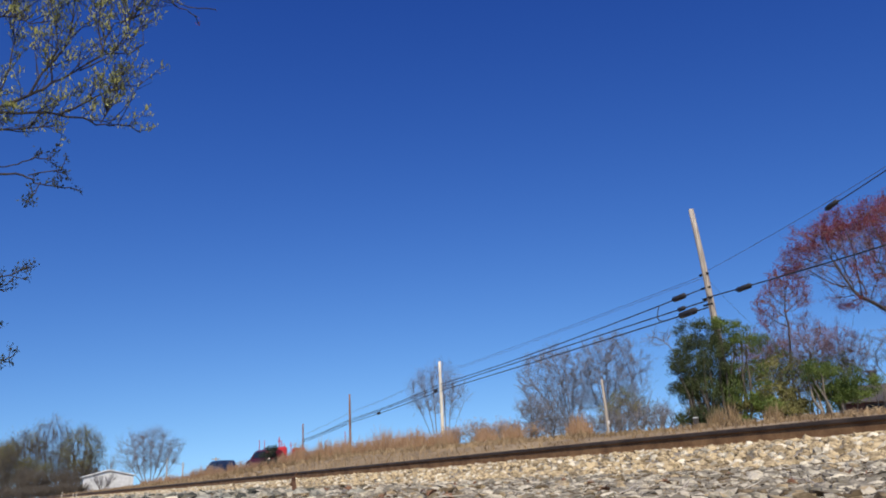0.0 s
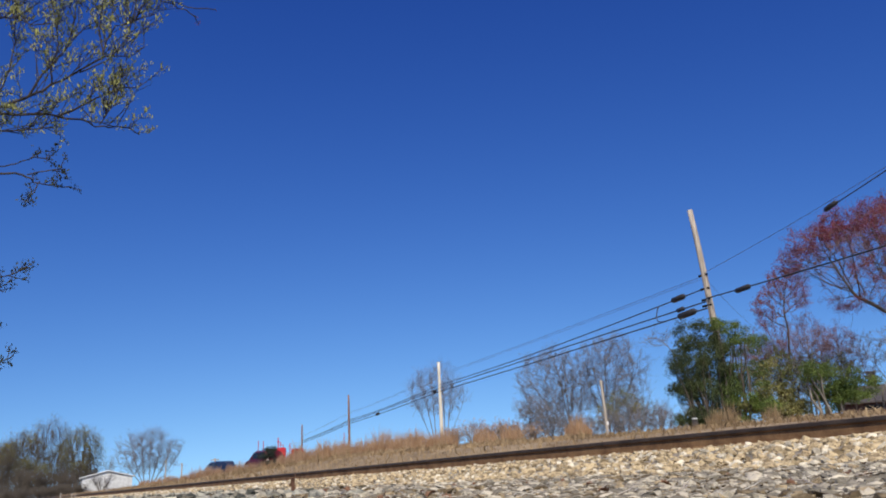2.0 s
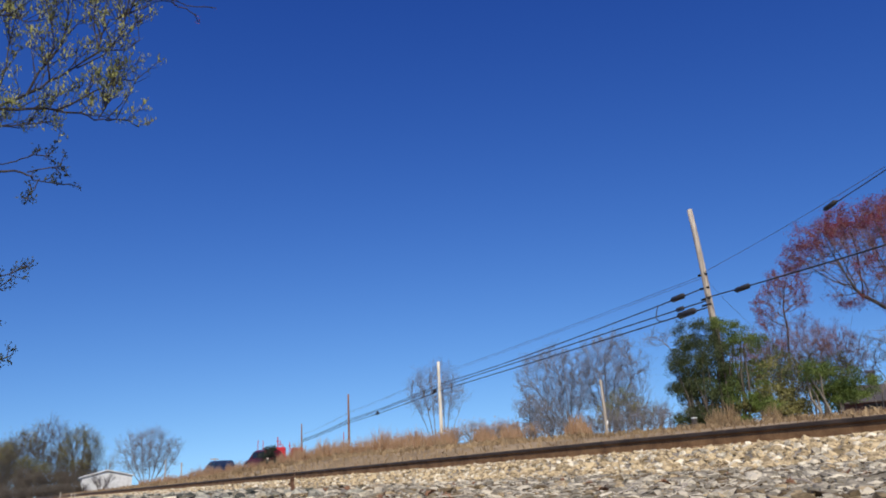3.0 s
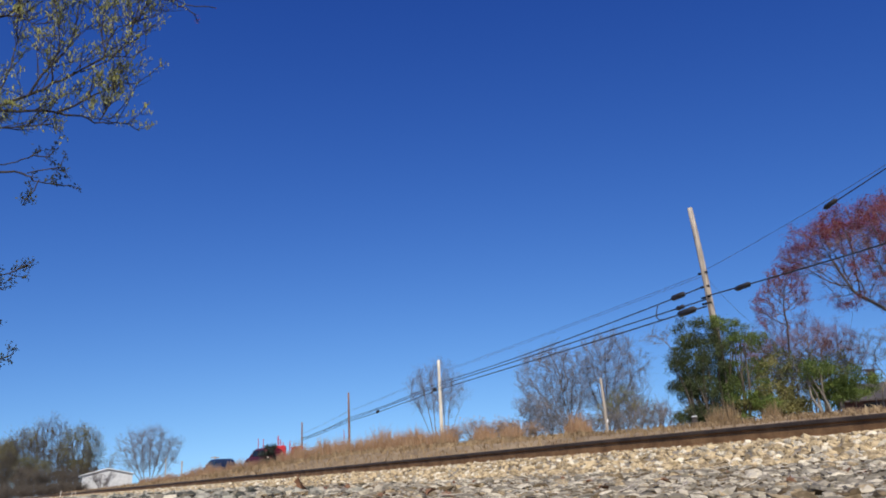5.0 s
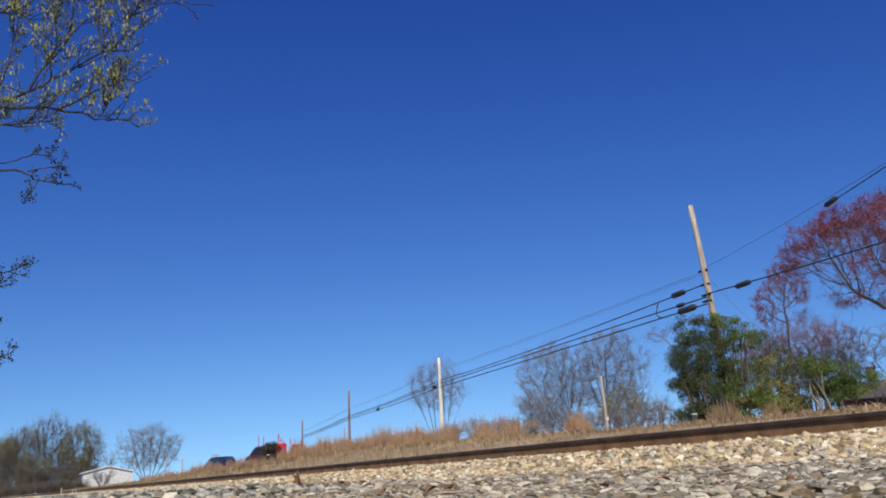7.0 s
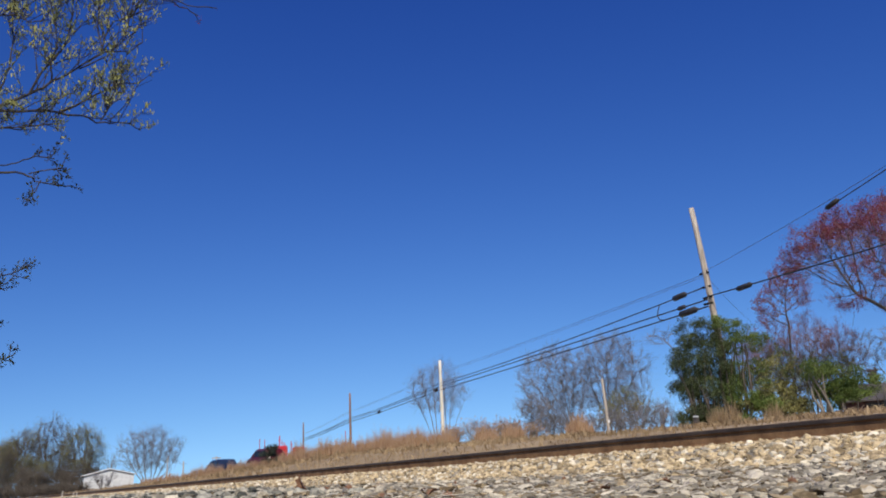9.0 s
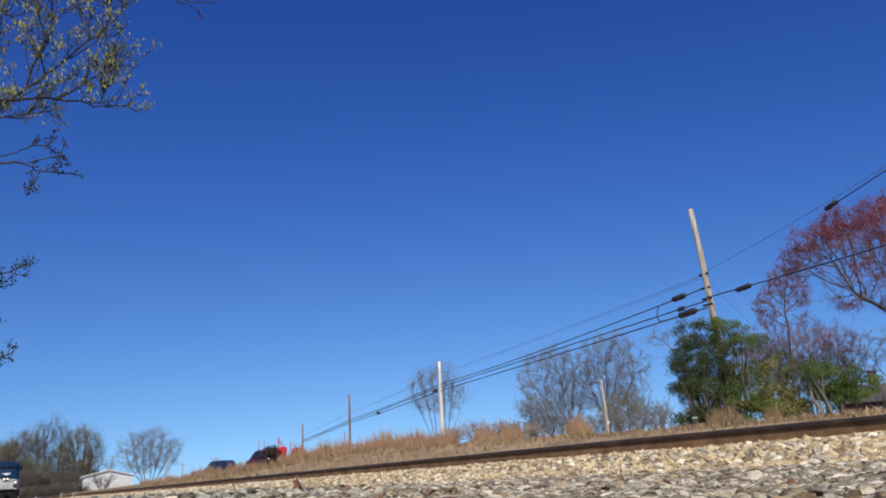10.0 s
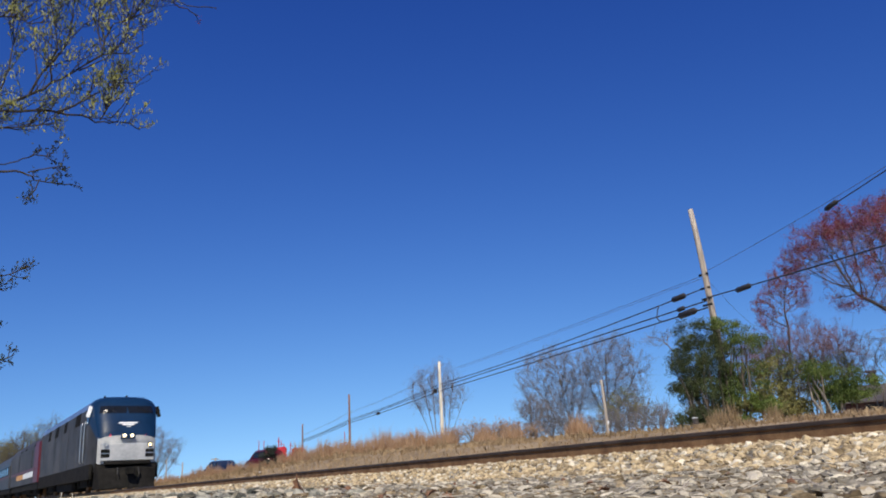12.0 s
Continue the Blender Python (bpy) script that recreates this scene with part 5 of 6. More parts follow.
def coupler(car_, y, way):
    g = Geo()
    g.box(-0.11, min(y, y + way * 0.55), 0.72, 0.11, max(y, y + way * 0.55), 0.98, bevel=0.03)
    g.box(-0.2, min(y + way * 0.40, y + way * 0.62), 0.70, 0.2, max(y + way * 0.40, y + way * 0.62), 1.0, bevel=0.05)
    g.ob("coupler", SOOT, car_)


LOCO_L = 20.6


def build_locomotive(name, label, front=True):
    """A boxy passenger diesel with a slanted blue nose; it faces -y, its front end at y = 0."""
    c = thing(name, pose(TRACK_X, 400, RAIL_TOP), label, "locomotive")
    prof = [  # y, half width, shoulder height, roof height: the nose rises from the anticlimber to the cab roof
        (0.00, 1.27, 2.20, 2.46), (0.05, 1.29, 2.38, 2.68), (0.14, 1.31, 2.60, 2.92), (0.26, 1.33, 2.84, 3.18), (0.40, 1.36, 3.08, 3.44), (0.55, 1.39, 3.30, 3.72), (0.72, 1.42, 3.49, 3.96),
        (0.92, 1.46, 3.64, 4.16), (1.12, 1.49, 3.72, 4.29), (1.40, 1.52, 3.77, 4.38), (1.75, 1.52, 3.79, 4.42)]
    ys = [1.95 + 0.15 * k for k in range(8)] + [3.4, 4.5, 6, 8, 10, 12, 14, 16, 18, 19.8]
    prof += [(y, 1.52, 3.79, 4.44) for y in ys] + [(20.3, 1.50, 3.72, 4.37), (LOCO_L, 1.42, 3.62, 4.25)]
    # finer rings between, for a clean edge of the paint
    fine = []
    for a, b in zip(prof, prof[1:]):
        m = 7 if a[0] < 3 else 1
        fine += [tuple(p + (q - p) * k / m for p, q in zip(a, b)) for k in range(m)]
    fine.append(prof[-1])

    def skin(x, z, out=0.0):
        """The nose's surface at x and z: its y, moved outwards."""
        for y, w, zs, zt in fine:
            if z >= zt:
                continue
            half = w if z <= zs else w * math.cos(math.asin((z - zs) / (zt - zs))) ** 0.55
            if half >= abs(x):
                return y + (0.42 * (abs(x) / 1.5) ** 5 * (1 - y / 1.9) if y < 1.9 else 0) - out
        return 2.0

    def patch(x0, x1, z0, z1, out, nx=8, nz=5, slant=0.0):
        """A shaped plate that lies on the nose."""
        p = Geo()
        grid = [(x0 + (x1 - x0) * i / nx + slant * j / nz, z0 + (z1 - z0) * j / nz) for j in range(nz + 1) for i in range(nx + 1)]
        n = len(grid)
        v = [(x, skin(x, z, out), z) for x, z in grid] + [(x, skin(x, z, out) + 0.08, z) for x, z in grid]
        f = []
        for j in range(nz):
            for i in range(nx):
                a = j * (nx + 1) + i
                f += [(a, a + 1, a + nx + 2, a + nx + 1), (n + a, n + a + nx + 1, n + a + nx + 2, n + a + 1)]
        for i in range(nx):
            t = nz * (nx + 1) + i
            f += [(i, n + i, n + i + 1, i + 1), (t, t + 1, n + t + 1, n + t)]
        for j in range(nz):
            a, b = j * (nx + 1), j * (nx + 1) + nx
            f += [(a, a + nx + 1, n + a + nx + 1, n + a), (b, n + b, n + b + nx + 1, b + nx + 1)]
        return p.add(v, f)

    g = Geo()
    rings = []
    for y, w, zs, zt in fine:
        r = section(y, w, 1.02, zs, zt, 26, 30)
        # plan rounding of the nose
        rings.append([(x, yy + (0.42 * (abs(x) / 1.5) ** 5 if y < 1.9 else 0) * (1 - y / 1.9 if y < 1.9 else 0), z) for x, yy, z in r])
    g.loft(rings)
    # painted shading: sunlit silver on the front, shaded silver sides, sky-bright steel roof
    mi = []
    for q in g.f:
        cx = sum(g.v[i][0] for i in q) / len(q)
        cy = sum(g.v[i][1] for i in q) / len(q)
        cz = sum(g.v[i][2] for i in q) / len(q)
        nose_edge = 2.13 + 0.22 * min(1, abs(cx) / 1.25) ** 2 + 0.75 * max(0, cy - 0.4)
        sweep = 1.9
        if not front:
            mi.append(2 if cz < 3.3 and cy > LOCO_L - 2.5 else 0)
        elif cy < sweep and cz > nose_edge and cy < 2.5:
            mi.append(1)
        elif cy < 0.34 and abs(cx) < 1.29:
            mi.append(3)
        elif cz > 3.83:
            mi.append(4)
        else:
            mi.append(0)
    g.mi = mi
    body = g.ob("body", [SHADED_SILVER, BLUE, STRIPE_RED, NOSE, STEEL], c, smooth=True)
    # front face: lower panel, seen as a pale plate with steps let into it
    face = Geo()
    face.box(-1.2, -0.06, 1.34, 1.2, 0.12, 2.09, bevel=0.03)
    if front:
        face.ob("nose_panel", NOSE, c, "silver painted nose panel in a sunlit tone")
        for s in (-1, 1):
            Geo().box(s * 0.98 - 0.19, -0.075, 1.47, s * 0.98 + 0.19, -0.062, 1.83).ob("step_well", SOOT, c)
            Geo().box(s * 0.98 - 0.19, -0.10, 1.63, s * 0.98 + 0.19, -0.06, 1.67).ob("step", STEEL, c)
            q = Geo()
            q.tube([(s * 0.97, -0.13, 2.02), (s * 0.97, -0.05, 2.02)], [0.11, 0.10], 16)
            ring_ = q.ob("ditch_light", SOOT if s > 0 else STEEL, c)
            Geo().disc((s * 0.97, -0.135, 2.02), (0, 1, 0), 0.065, 0.012, 16).ob("lens", DITCH if s > 0 else NOSE, ring_)
        hl = Geo()
        hl.box(-0.32, -0.03, 2.31, 0.32, 0.20, 2.59, bevel=0.05)
        hd = hl.ob("headlight", BLUE, c)
        for s in (-1, 1):
            Geo().disc((s * 0.17, -0.042, 2.45), (0, 1, 0), 0.075, 0.02, 18).ob("lens", LAMP, hd)
        for s in (-1, 1):
            Geo().disc((s * 0.78, 0.05, 2.45), (0, 1, 0), 0.04, 0.05, 10).ob("marker_light", TAIL, c)
        # windshield: two slanted panes, with a post between and wipers
        for s in (-1, 1):
            pane = patch(s * 0.06, s * 1.22, 3.52, 3.88, 0.03, slant=-s * 0.06).ob("windshield", GLASS, c, "dark slanted windshield pane")
            Geo().tube([(s * 0.95, skin(s * 0.95, 3.54, 0.05), 3.54), (s * 0.45, skin(s * 0.45, 3.80, 0.06), 3.80)], 0.012, 4).ob("wiper", SOOT, pane)
        # emblem on the nose: a plain pale winged bar shape
        em = Geo()
        for x0, x1, z, sl in ((-0.10, 0.12, 2.86, 0.10), (-0.30, 0.24, 2.94, 0.08), (-0.44, 0.40, 3.02, 0.06)):
            e = patch(x0, x1, z, z + 0.065, 0.012, 4, 1, sl)
            em.add(e.v, e.f)
        em.ob("emblem", WHITE, c, "pale winged emblem shape")
        # cab sides: windows, doors and grab rails
        for s in (-1, 1):
            Geo().box(s * 1.53 - 0.012, 1.5, 3.1, s * 1.53 + 0.012, 2.1, 3.62, bevel=0.004).ob("cab_window", GLASS, c)
            # the left housing is white to stand for a glint at the cab's edge
            Geo().box(-0.09, -0.05, -0.26, 0.09, 0.05, 0.26, m=pose(s * 1.57, 1.25, 3.66, 0, -s * 14, 0), bevel=0.02).ob("mirror", WHITE if s < 0 else SOOT, c)
            dr = Geo()
            dr.box(s * 1.52 - 0.014, 2.35, 1.25, s * 1.52 + 0.014, 3.05, 3.25, bevel=0.004)
            do = dr.ob("cab_door", SHADED_SILVER, c)
            for yy in (2.22, 3.16):
                gr_ = Geo()
                gr_.tube([(s * 1.53, yy, 1.35), (s * 1.60, yy, 1.42), (s * 1.60, yy, 3.2), (s * 1.53, yy, 3.27)], 0.028, 6)
                gr_.ob("grab_rail", STEEL, do)
        Geo().tube([(0.25, 2.4, 4.36), (0.25, 2.4, 4.47), (0.25, 2.2, 4.49)], [0.04, 0.04, 0.06], 8).ob("horn", SOOT, c)
        Geo().tube([(-0.85, 1.7, 4.2), (-0.85, 1.7, 4.46)], [0.03, 0.05], 8).ob("antenna", SOOT, c)
        Geo().tube([(0.95, 1.8, 4.12), (0.95, 1.8, 4.40)], [0.03, 0.05], 8).ob("antenna", SOOT, c)
    # sides: panel seams, louvred intakes on the shoulder, sill
    for s in (-1, 1):
        for yy in (5.2, 7.9, 10.6, 13.3, 16.0, 18.4):
            Geo().box(s * 1.518 - 0.008, yy, 1.15, s * 1.518 + 0.008, yy + 0.05, 3.5).ob("panel_seam", SHADED_SILVER, c)
        for y0, y1 in ((4.3, 5.8), (9.0, 9.9), (12.2, 13.6), (15.6, 16.6)):
            it = Geo()
            x0, x1 = sorted((s * 1.50, s * 1.532))
            v = [(x, y - dy * 0.35, z) for x in (x0, x1) for y, z, dy in ((y0, 3.26, 0), (y1, 3.26, 0), (y1, 3.84, 1), (y0, 3.84, 1))]
            it.add(v, [(0, 1, 2, 3), (7, 6, 5, 4), (0, 4, 5, 1), (1, 5, 6, 2), (2, 6, 7, 3), (3, 7, 4, 0)])
            io = it.ob("intake_grille", SOOT, c)
            for k in range(4):
                z = 3.34 + k * 0.12
                Geo().box(min(s * 1.53, s * 1.545), y0 - k * 0.07, z, max(s * 1.53, s * 1.545), y1 - 0.1 - k * 0.07, z + 0.03).ob("louvre", SOOT, io)
        Geo().box(s * 1.47 - 0.062, 0.6, 0.55, s * 1.47 + 0.062, LOCO_L - 0.3, 1.22, bevel=0.01).ob("side_sill", SOOT, c)
    # underframe: pilot, tank, bogies, couplers
    if front:
        pl = Geo()
        pl.add([(-1.35, 0.25, 1.25), (1.35, 0.25, 1.25), (1.25, -0.12, 0.95), (-1.25, -0.12, 0.95), (-1.2, -0.32, 0.08), (1.2, -0.32, 0.08), (1.35, 0.5, 0.08), (-1.35, 0.5, 0.08), (0, -0.62, 0.08), (0, -0.34, 0.95)],
               [(0, 1, 2, 9, 3), (3, 9, 8, 4), (9, 2, 5, 8), (1, 6, 5, 2), (0, 3, 4, 7), (0, 7, 6, 1), (4, 8, 5, 6, 7)])
        pl.ob("pilot_plow", SOOT, c, "black grimy pilot plow")
        ac = Geo()
        ac.box(-1.0, -0.28, 1.16, 1.0, 0.1, 1.30, bevel=0.03)
        ac.ob("anticlimber", SOOT, c)
        for s in (-1, 1):
            Geo().tube([(s * 0.45, -0.3, 1.0), (s * 0.47, -0.5, 0.7), (s * 0.4, -0.4, 0.45)], 0.035, 6).ob("brake_hose", BLACK, c)
    tk = Geo()
    tk.box(-1.3, 6.9, 0.16, 1.3, 13.2, 0.98, bevel=0.12)
    tk.ob("fuel_tank", SOOT, c)
    fl = Geo()
    fl.box(-1.35, 0.4, 0.84, 1.35, LOCO_L - 0.1, 1.03)
    # the low middle box is added to stand for the shade beneath
    fl.box(-0.62, 0.6, 0.2, 0.62, LOCO_L - 0.6, 0.84)
    fl.ob("underframe", SOOT, c)
    wheels_and_trucks(c, (4.0, LOCO_L - 4.0))
    coupler(c, -0.3, -1)
    coupler(c, LOCO_L, 1)
    return c


def build_coach(label, first=False):
    """A ribbed stainless passenger car with a window band and a stripe; from y = 0 to 25.9."""
    L = 25.9
    c = thing("passenger_car", pose(TRACK_X, 500, RAIL_TOP), label, "passenger car", "coaches of the train")
    g = Geo()
    g.loft([section(y, w, 1.0, 3.2, zt, 8) for y, w, zt in ((0, 1.42, 3.95), (0.15, 1.5, 4.05), (L - 0.15, 1.5, 4.05), (L, 1.42, 3.95))])
    g.ob("body", COACH, c, smooth=False)
    for s in (-1, 1):
        for k in range(7):
            z = 1.12 + k * 0.1
            Geo().box(s * 1.505 - 0.012, 0.25, z, s * 1.505 + 0.012, L - 0.25, z + 0.05).ob("rib", COACH, c)
        Geo().box(s * 1.506 - 0.012, 0.2, 2.16, s * 1.506 + 0.012, L - 0.2, 2.92).ob("window_band", SOOT, c)
        for k in range(11):
            y0 = 2.2 + k * 2.0
            Geo().box(s * 1.516 - 0.012, y0, 2.22, s * 1.516 + 0.012, y0 + 1.45, 2.86, bevel=0.003).ob("window", GLASS, c)
        Geo().box(s * 1.506 - 0.012, 0.2, 1.96, s * 1.506 + 0.012, L - 0.2, 2.12).ob("stripe", STRIPE_RED, c)
        Geo().box(s * 1.506 - 0.012, 0.2, 2.96, s * 1.506 + 0.012, L - 0.2, 3.08).ob("stripe", BLUE, c)
        Geo().box(s * 1.52 - 0.014, 0.5, 1.1, s * 1.52 + 0.014, 1.35, 3.1, bevel=0.004).ob("door", COACH, c)
    # floor frame, and a low black box added where shade lies below it
    Geo().box(-1.42, 0.3, 0.55, 1.42, L - 0.3, 1.0).box(-0.6, 0.5, 0.2, 0.6, L - 0.5, 0.55).ob("underframe", SOOT, c)
    Geo().box(-1.2, 9.0, 0.35, 1.2, 16.0, 0.72, bevel=0.06).ob("equipment_box", SOOT, c)
    Geo().box(-0.55, -0.28, 1.0, 0.55, 0.0, 3.3, bevel=0.02).ob("end_diaphragm", BLACK, c)
    wheels_and_trucks(c, (3.6, L - 3.6), 0.46)
    coupler(c, 0.0, -1)
    coupler(c, L, 1)
    return c


def build_second_unit():
    """The unit behind: a grey body with a red end panel and a low white and amber stripe."""
    # stands for a second locomotive, in the plainer form of a baggage car
    L = 20.0
    c = thing("baggage_car", pose(TRACK_X, 450, RAIL_TOP), "grey trailing unit with a red end panel and white stripe", "baggage car")
    g = Geo()
    g.loft([section(y, w, 1.0, 3.35, zt, 8) for y, w, zt in ((0, 1.42, 4.1), (0.15, 1.5, 4.22), (0.9, 1.5, 4.22), (1.8, 1.5, 4.22), (2.6, 1.5, 4.22), (L - 0.15, 1.5, 4.22), (L, 1.42, 4.1))])
    g.mi = [1 if sum(g.v[i][1] for i in q) / len(q) < 2.4 and sum(g.v[i][2] for i in q) / len(q) < 3.7 else 0 for q in g.f]
    g.ob("body", [SHADED_SILVER, STRIPE_RED], c)
    for s in (-1, 1):
        for y0, y1, mat in ((2.9, 9.4, WHITE), (9.4, 14.6, ORANGE)):
            Geo().box(s * 1.506 - 0.012, y0, 1.42, s * 1.506 + 0.012, y1, 1.80).ob("stripe", mat, c)
        Geo().box(s * 1.506 - 0.012, 1.9, 1.84, s * 1.506 + 0.012, L - 0.4, 2.02).ob("stripe", STRIPE_RED, c)
        for y0 in (4.0, 13.0):
            d = Geo()
            d.box(s * 1.51 - 0.02, y0, 2.04, s * 1.51 + 0.02, y0 + 2.2, 3.3, bevel=0.006)
            d.ob("sliding_door", SHADED_SILVER, c)
        for y0 in (2.4, 8.2, 11.4):
            m = Matrix.Translation((s * 1.33, 0, 3.72)) @ Matrix.Rotation(s * radians(52), 4, "Y")
            it = Geo()
            it.box(-0.26, y0, -0.03, 0.26, y0 + 1.1, 0.04, m=m)
            it.ob("roof_vent", SOOT, c)
    # floor frame over an added black box that fills in the shade below
    Geo().box(-1.42, 0.3, 0.55, 1.42, L - 0.3, 1.0).box(-0.6, 0.5, 0.2, 0.6, L - 0.5, 0.55).ob("underframe", SOOT, c)
    Geo().box(-1.2, 7.0, 0.35, 1.2, 13.0, 0.72, bevel=0.06).ob("equipment_box", SOOT, c)
    wheels_and_trucks(c, (3.4, L - 3.4), 0.46)
    coupler(c, 0.0, -1)
    coupler(c, L, 1)
    return c


train = [(build_locomotive("locomotive", "blue and silver passenger diesel locomotive with lit headlights"), 0.0), (build_second_unit(), LOCO_L + 0.95)]
coach = build_coach("ribbed stainless passenger car with a red stripe")
at_y = LOCO_L + 0.95 + 20.0 + 0.95
train.append((coach, at_y))
for k in (1, 2, 3):
    train.append((copy_thing(coach, pose(TRACK_X, 500 + 27 * k, RAIL_TOP)), at_y + k * 26.85))


# ---- the tree beside the gravel, of which the boughs hang into view ----
def bough(name, parent, base, limbs, seed, twigs, catkins, label, r=0.02, reach=0.34, up=0.25, clump_=4, size=0.0085, first=0.12):
    """A limb with side twigs and catkins, in the space of its foot `base`, so that it can sway."""
    rng, nr = random.Random(seed), np.random.default_rng(seed)
    slim = 3.6 if catkins is CATKIN else 2.2
    base = Vector(base)
    g, tips = Geo(), []
    for limb, r0 in limbs:
        pts = [Vector(p) - base for p in limb]
        dense = []
        for a, b in zip(pts, pts[1:]):
            for k in range(3):
                dense.append(a.lerp(b, k / 3) + Vector((rng.gauss(0, 0.003), rng.gauss(0, 0.01), rng.gauss(0, 0.003))))
        dense.append(pts[-1])
        n = len(dense)
        g.tube(dense, [max(r0 * (1 - 0.8 * k / n), 0.0035) for k in range(n)], 6)
        tips.append(dense[-1])
        for k in range(twigs):
            s = rng.uniform(first, 1.0) * (n - 1)
            i = min(int(s), n - 2)
            a = dense[i].lerp(dense[i + 1], s - i)
            along = (dense[i + 1] - dense[i]).normalized()
            d = (along * rng.uniform(0.3, 1.0) + Vector((rng.gauss(0, 0.5), rng.gauss(0, 0.6), rng.gauss(up, 0.45)))).normalized()
            ln = reach * rng.uniform(0.25, 1.0)
            b = a + d * ln * 0.5 + Vector((0, 0, rng.uniform(-0.01, 0.03)))
            c = b + (d + Vector((rng.gauss(0, 0.2), rng.gauss(0, 0.2), rng.gauss(0.15, 0.2)))).normalized() * ln * 0.5
            g.tube([a, b, c], [0.0032, 0.0024, 0.0014], 4, cap=False)
            tips += [c, b.lerp(c, 0.5), b]
            for j in range(5):
                e0 = a.lerp(b, rng.random()) if j == 0 else b.lerp(c, rng.random())
                d2 = (d + Vector((rng.gauss(0, 0.7), rng.gauss(0, 0.7), rng.gauss(0.1, 0.6)))).normalized() * ln * rng.uniform(0.15, 0.4)
                g.tube([e0, e0 + d2], [0.002, 0.0012], 3, cap=False)
                tips += [e0 + d2, e0 + d2 * 0.6]
    o = g.ob(name, BARK_NEAR, parent, label)
    o.location = base
    tagged(leaf_soup("foliage", tips, size, nr, catkins, o, clump_, 0.010, slim, -2.2 if slim > 3 else -0.6), kind="stuff")
    return o


TREE_AT = Vector((-1.7, 5.6, 0))
near_tree = thing("tree", pose(TREE_AT.x, TREE_AT.y, height1(TREE_AT.x, TREE_AT.y)), "leafing tree with dark boughs and yellow-green catkins", "tree")
g = Geo()
g.tube([(0, 0, -0.2), (0.03, 0, 0.6), (0.0, 0.04, 1.4), (0.05, 0.02, 2.2), (0.1, 0, 3.2), (0.06, 0.05, 4.6)], [0.2, 0.17, 0.15, 0.13, 0.10, 0.05], 14)
for foot, tip, r in (((0.05, 0, 2.0), (0.95, -0.55, 2.16), 0.035), ((0.0, 0, 1.7), (1.0, -0.58, 1.88), 0.022), ((0.0, 0, 1.1), (1.3, -0.60, 1.2), 0.016), ((0, 0, 0.55), (1.35, -0.6, 0.70), 0.014),
                     ((0.1, 0, 2.9), (2.3, -0.65, 3.26), 0.03)):
    a, b = Vector(foot), Vector(tip)
    g.tube([a, a.lerp(b, 0.35) + Vector((0, 0, 0.05)), a.lerp(b, 0.7) + Vector((0, 0, 0.03)), b], [r * 1.6, r * 1.3, r * 1.1, r], 8)
g.ob("trunk", BARK_NEAR, near_tree, smooth=True)


def L_(*pts):
    return [Vector(p) - TREE_AT - Vector((0, 0, height1(TREE_AT.x, TREE_AT.y))) for p in pts]


LOW, HIGH = L_((-0.75, 5.05, 2.12))[0], L_((0.1, 5.0, 2.235))[0]
bough_low = bough("bough", near_tree, LOW, [
    (L_((-0.75, 5.05, 2.12), (-0.28, 5.0, 2.19), (0.07, 5.0, 2.225), (0.244, 5.0, 2.257), (0.454, 5.0, 2.292), (0.596, 5.0, 2.295), (0.726, 5.0, 2.279), (0.825, 5.0, 2.299), (0.938, 5.0, 2.271)), 0.011),
    (L_((0.454, 5.0, 2.292), (0.558, 5.03, 2.378), (0.665, 5.05, 2.474), (0.777, 5.0, 2.55), (0.912, 4.98, 2.588)), 0.008),
    (L_((0.0, 5.0, 2.105), (0.167, 5.03, 2.14), (0.341, 5.0, 2.178), (0.445, 4.98, 2.205)), 0.005),
    (L_((0.7, 5.0, 2.285), (0.74, 4.95, 2.38), (0.77, 4.93, 2.47)), 0.004)], 3, 17, CATKIN, "dark bough with yellow-green catkins", reach=0.32, up=0.6, clump_=2)
bough_high = bough("bough", near_tree, HIGH, [
    (L_((0.1, 5.0, 2.235), (0.281, 5.0, 2.352), (0.409, 5.0, 2.478), (0.545, 4.98, 2.582), (0.677, 4.97, 2.715), (0.834, 4.96, 2.762), (0.917, 4.95, 2.844)), 0.0095),
    (L_((0.294, 5.0, 2.37), (0.357, 5.02, 2.549), (0.427, 5.05, 2.661), (0.476, 5.08, 2.783), (0.505, 5.1, 2.918), (0.511, 5.1, 3.08), (0.511, 5.1, 3.328)), 0.008),
    (L_((0.416, 5.0, 2.479), (0.396, 4.95, 2.577), (0.423, 4.92, 2.718), (0.379, 4.9, 2.883), (0.315, 4.9, 3.103)), 0.006),
    (L_((0.677, 4.97, 2.715), (0.684, 4.95, 2.825), (0.738, 4.95, 2.941), (0.839, 4.93, 2.989), (0.976, 4.92, 3.098)), 0.006),
    (L_((0.677, 4.97, 2.715), (0.645, 5.0, 2.915), (0.661, 5.03, 3.083), (0.666, 5.05, 3.293)), 0.005),
    (L_((0.12, 5.0, 2.24), (0.143, 5.1, 2.406), (0.186, 5.15, 2.601), (0.2, 5.2, 2.795), (0.163, 5.2, 3.056)), 0.008),
    (L_((0.56, 4.98, 2.59), (0.70, 4.9, 2.66), (0.80, 4.88, 2.84), (0.834, 4.88, 3.091), (0.858, 4.88, 3.31)), 0.005),
    (L_((-0.067, 5.1, 2.797), (0.101, 5.1, 2.89), (0.172, 5.1, 2.942), (0.252, 5.1, 2.906), (0.344, 5.1, 2.924)), 0.007)], 4, 16, CATKIN,
                   "dark bough with yellow-green catkins", reach=0.40, up=0.6, clump_=2)
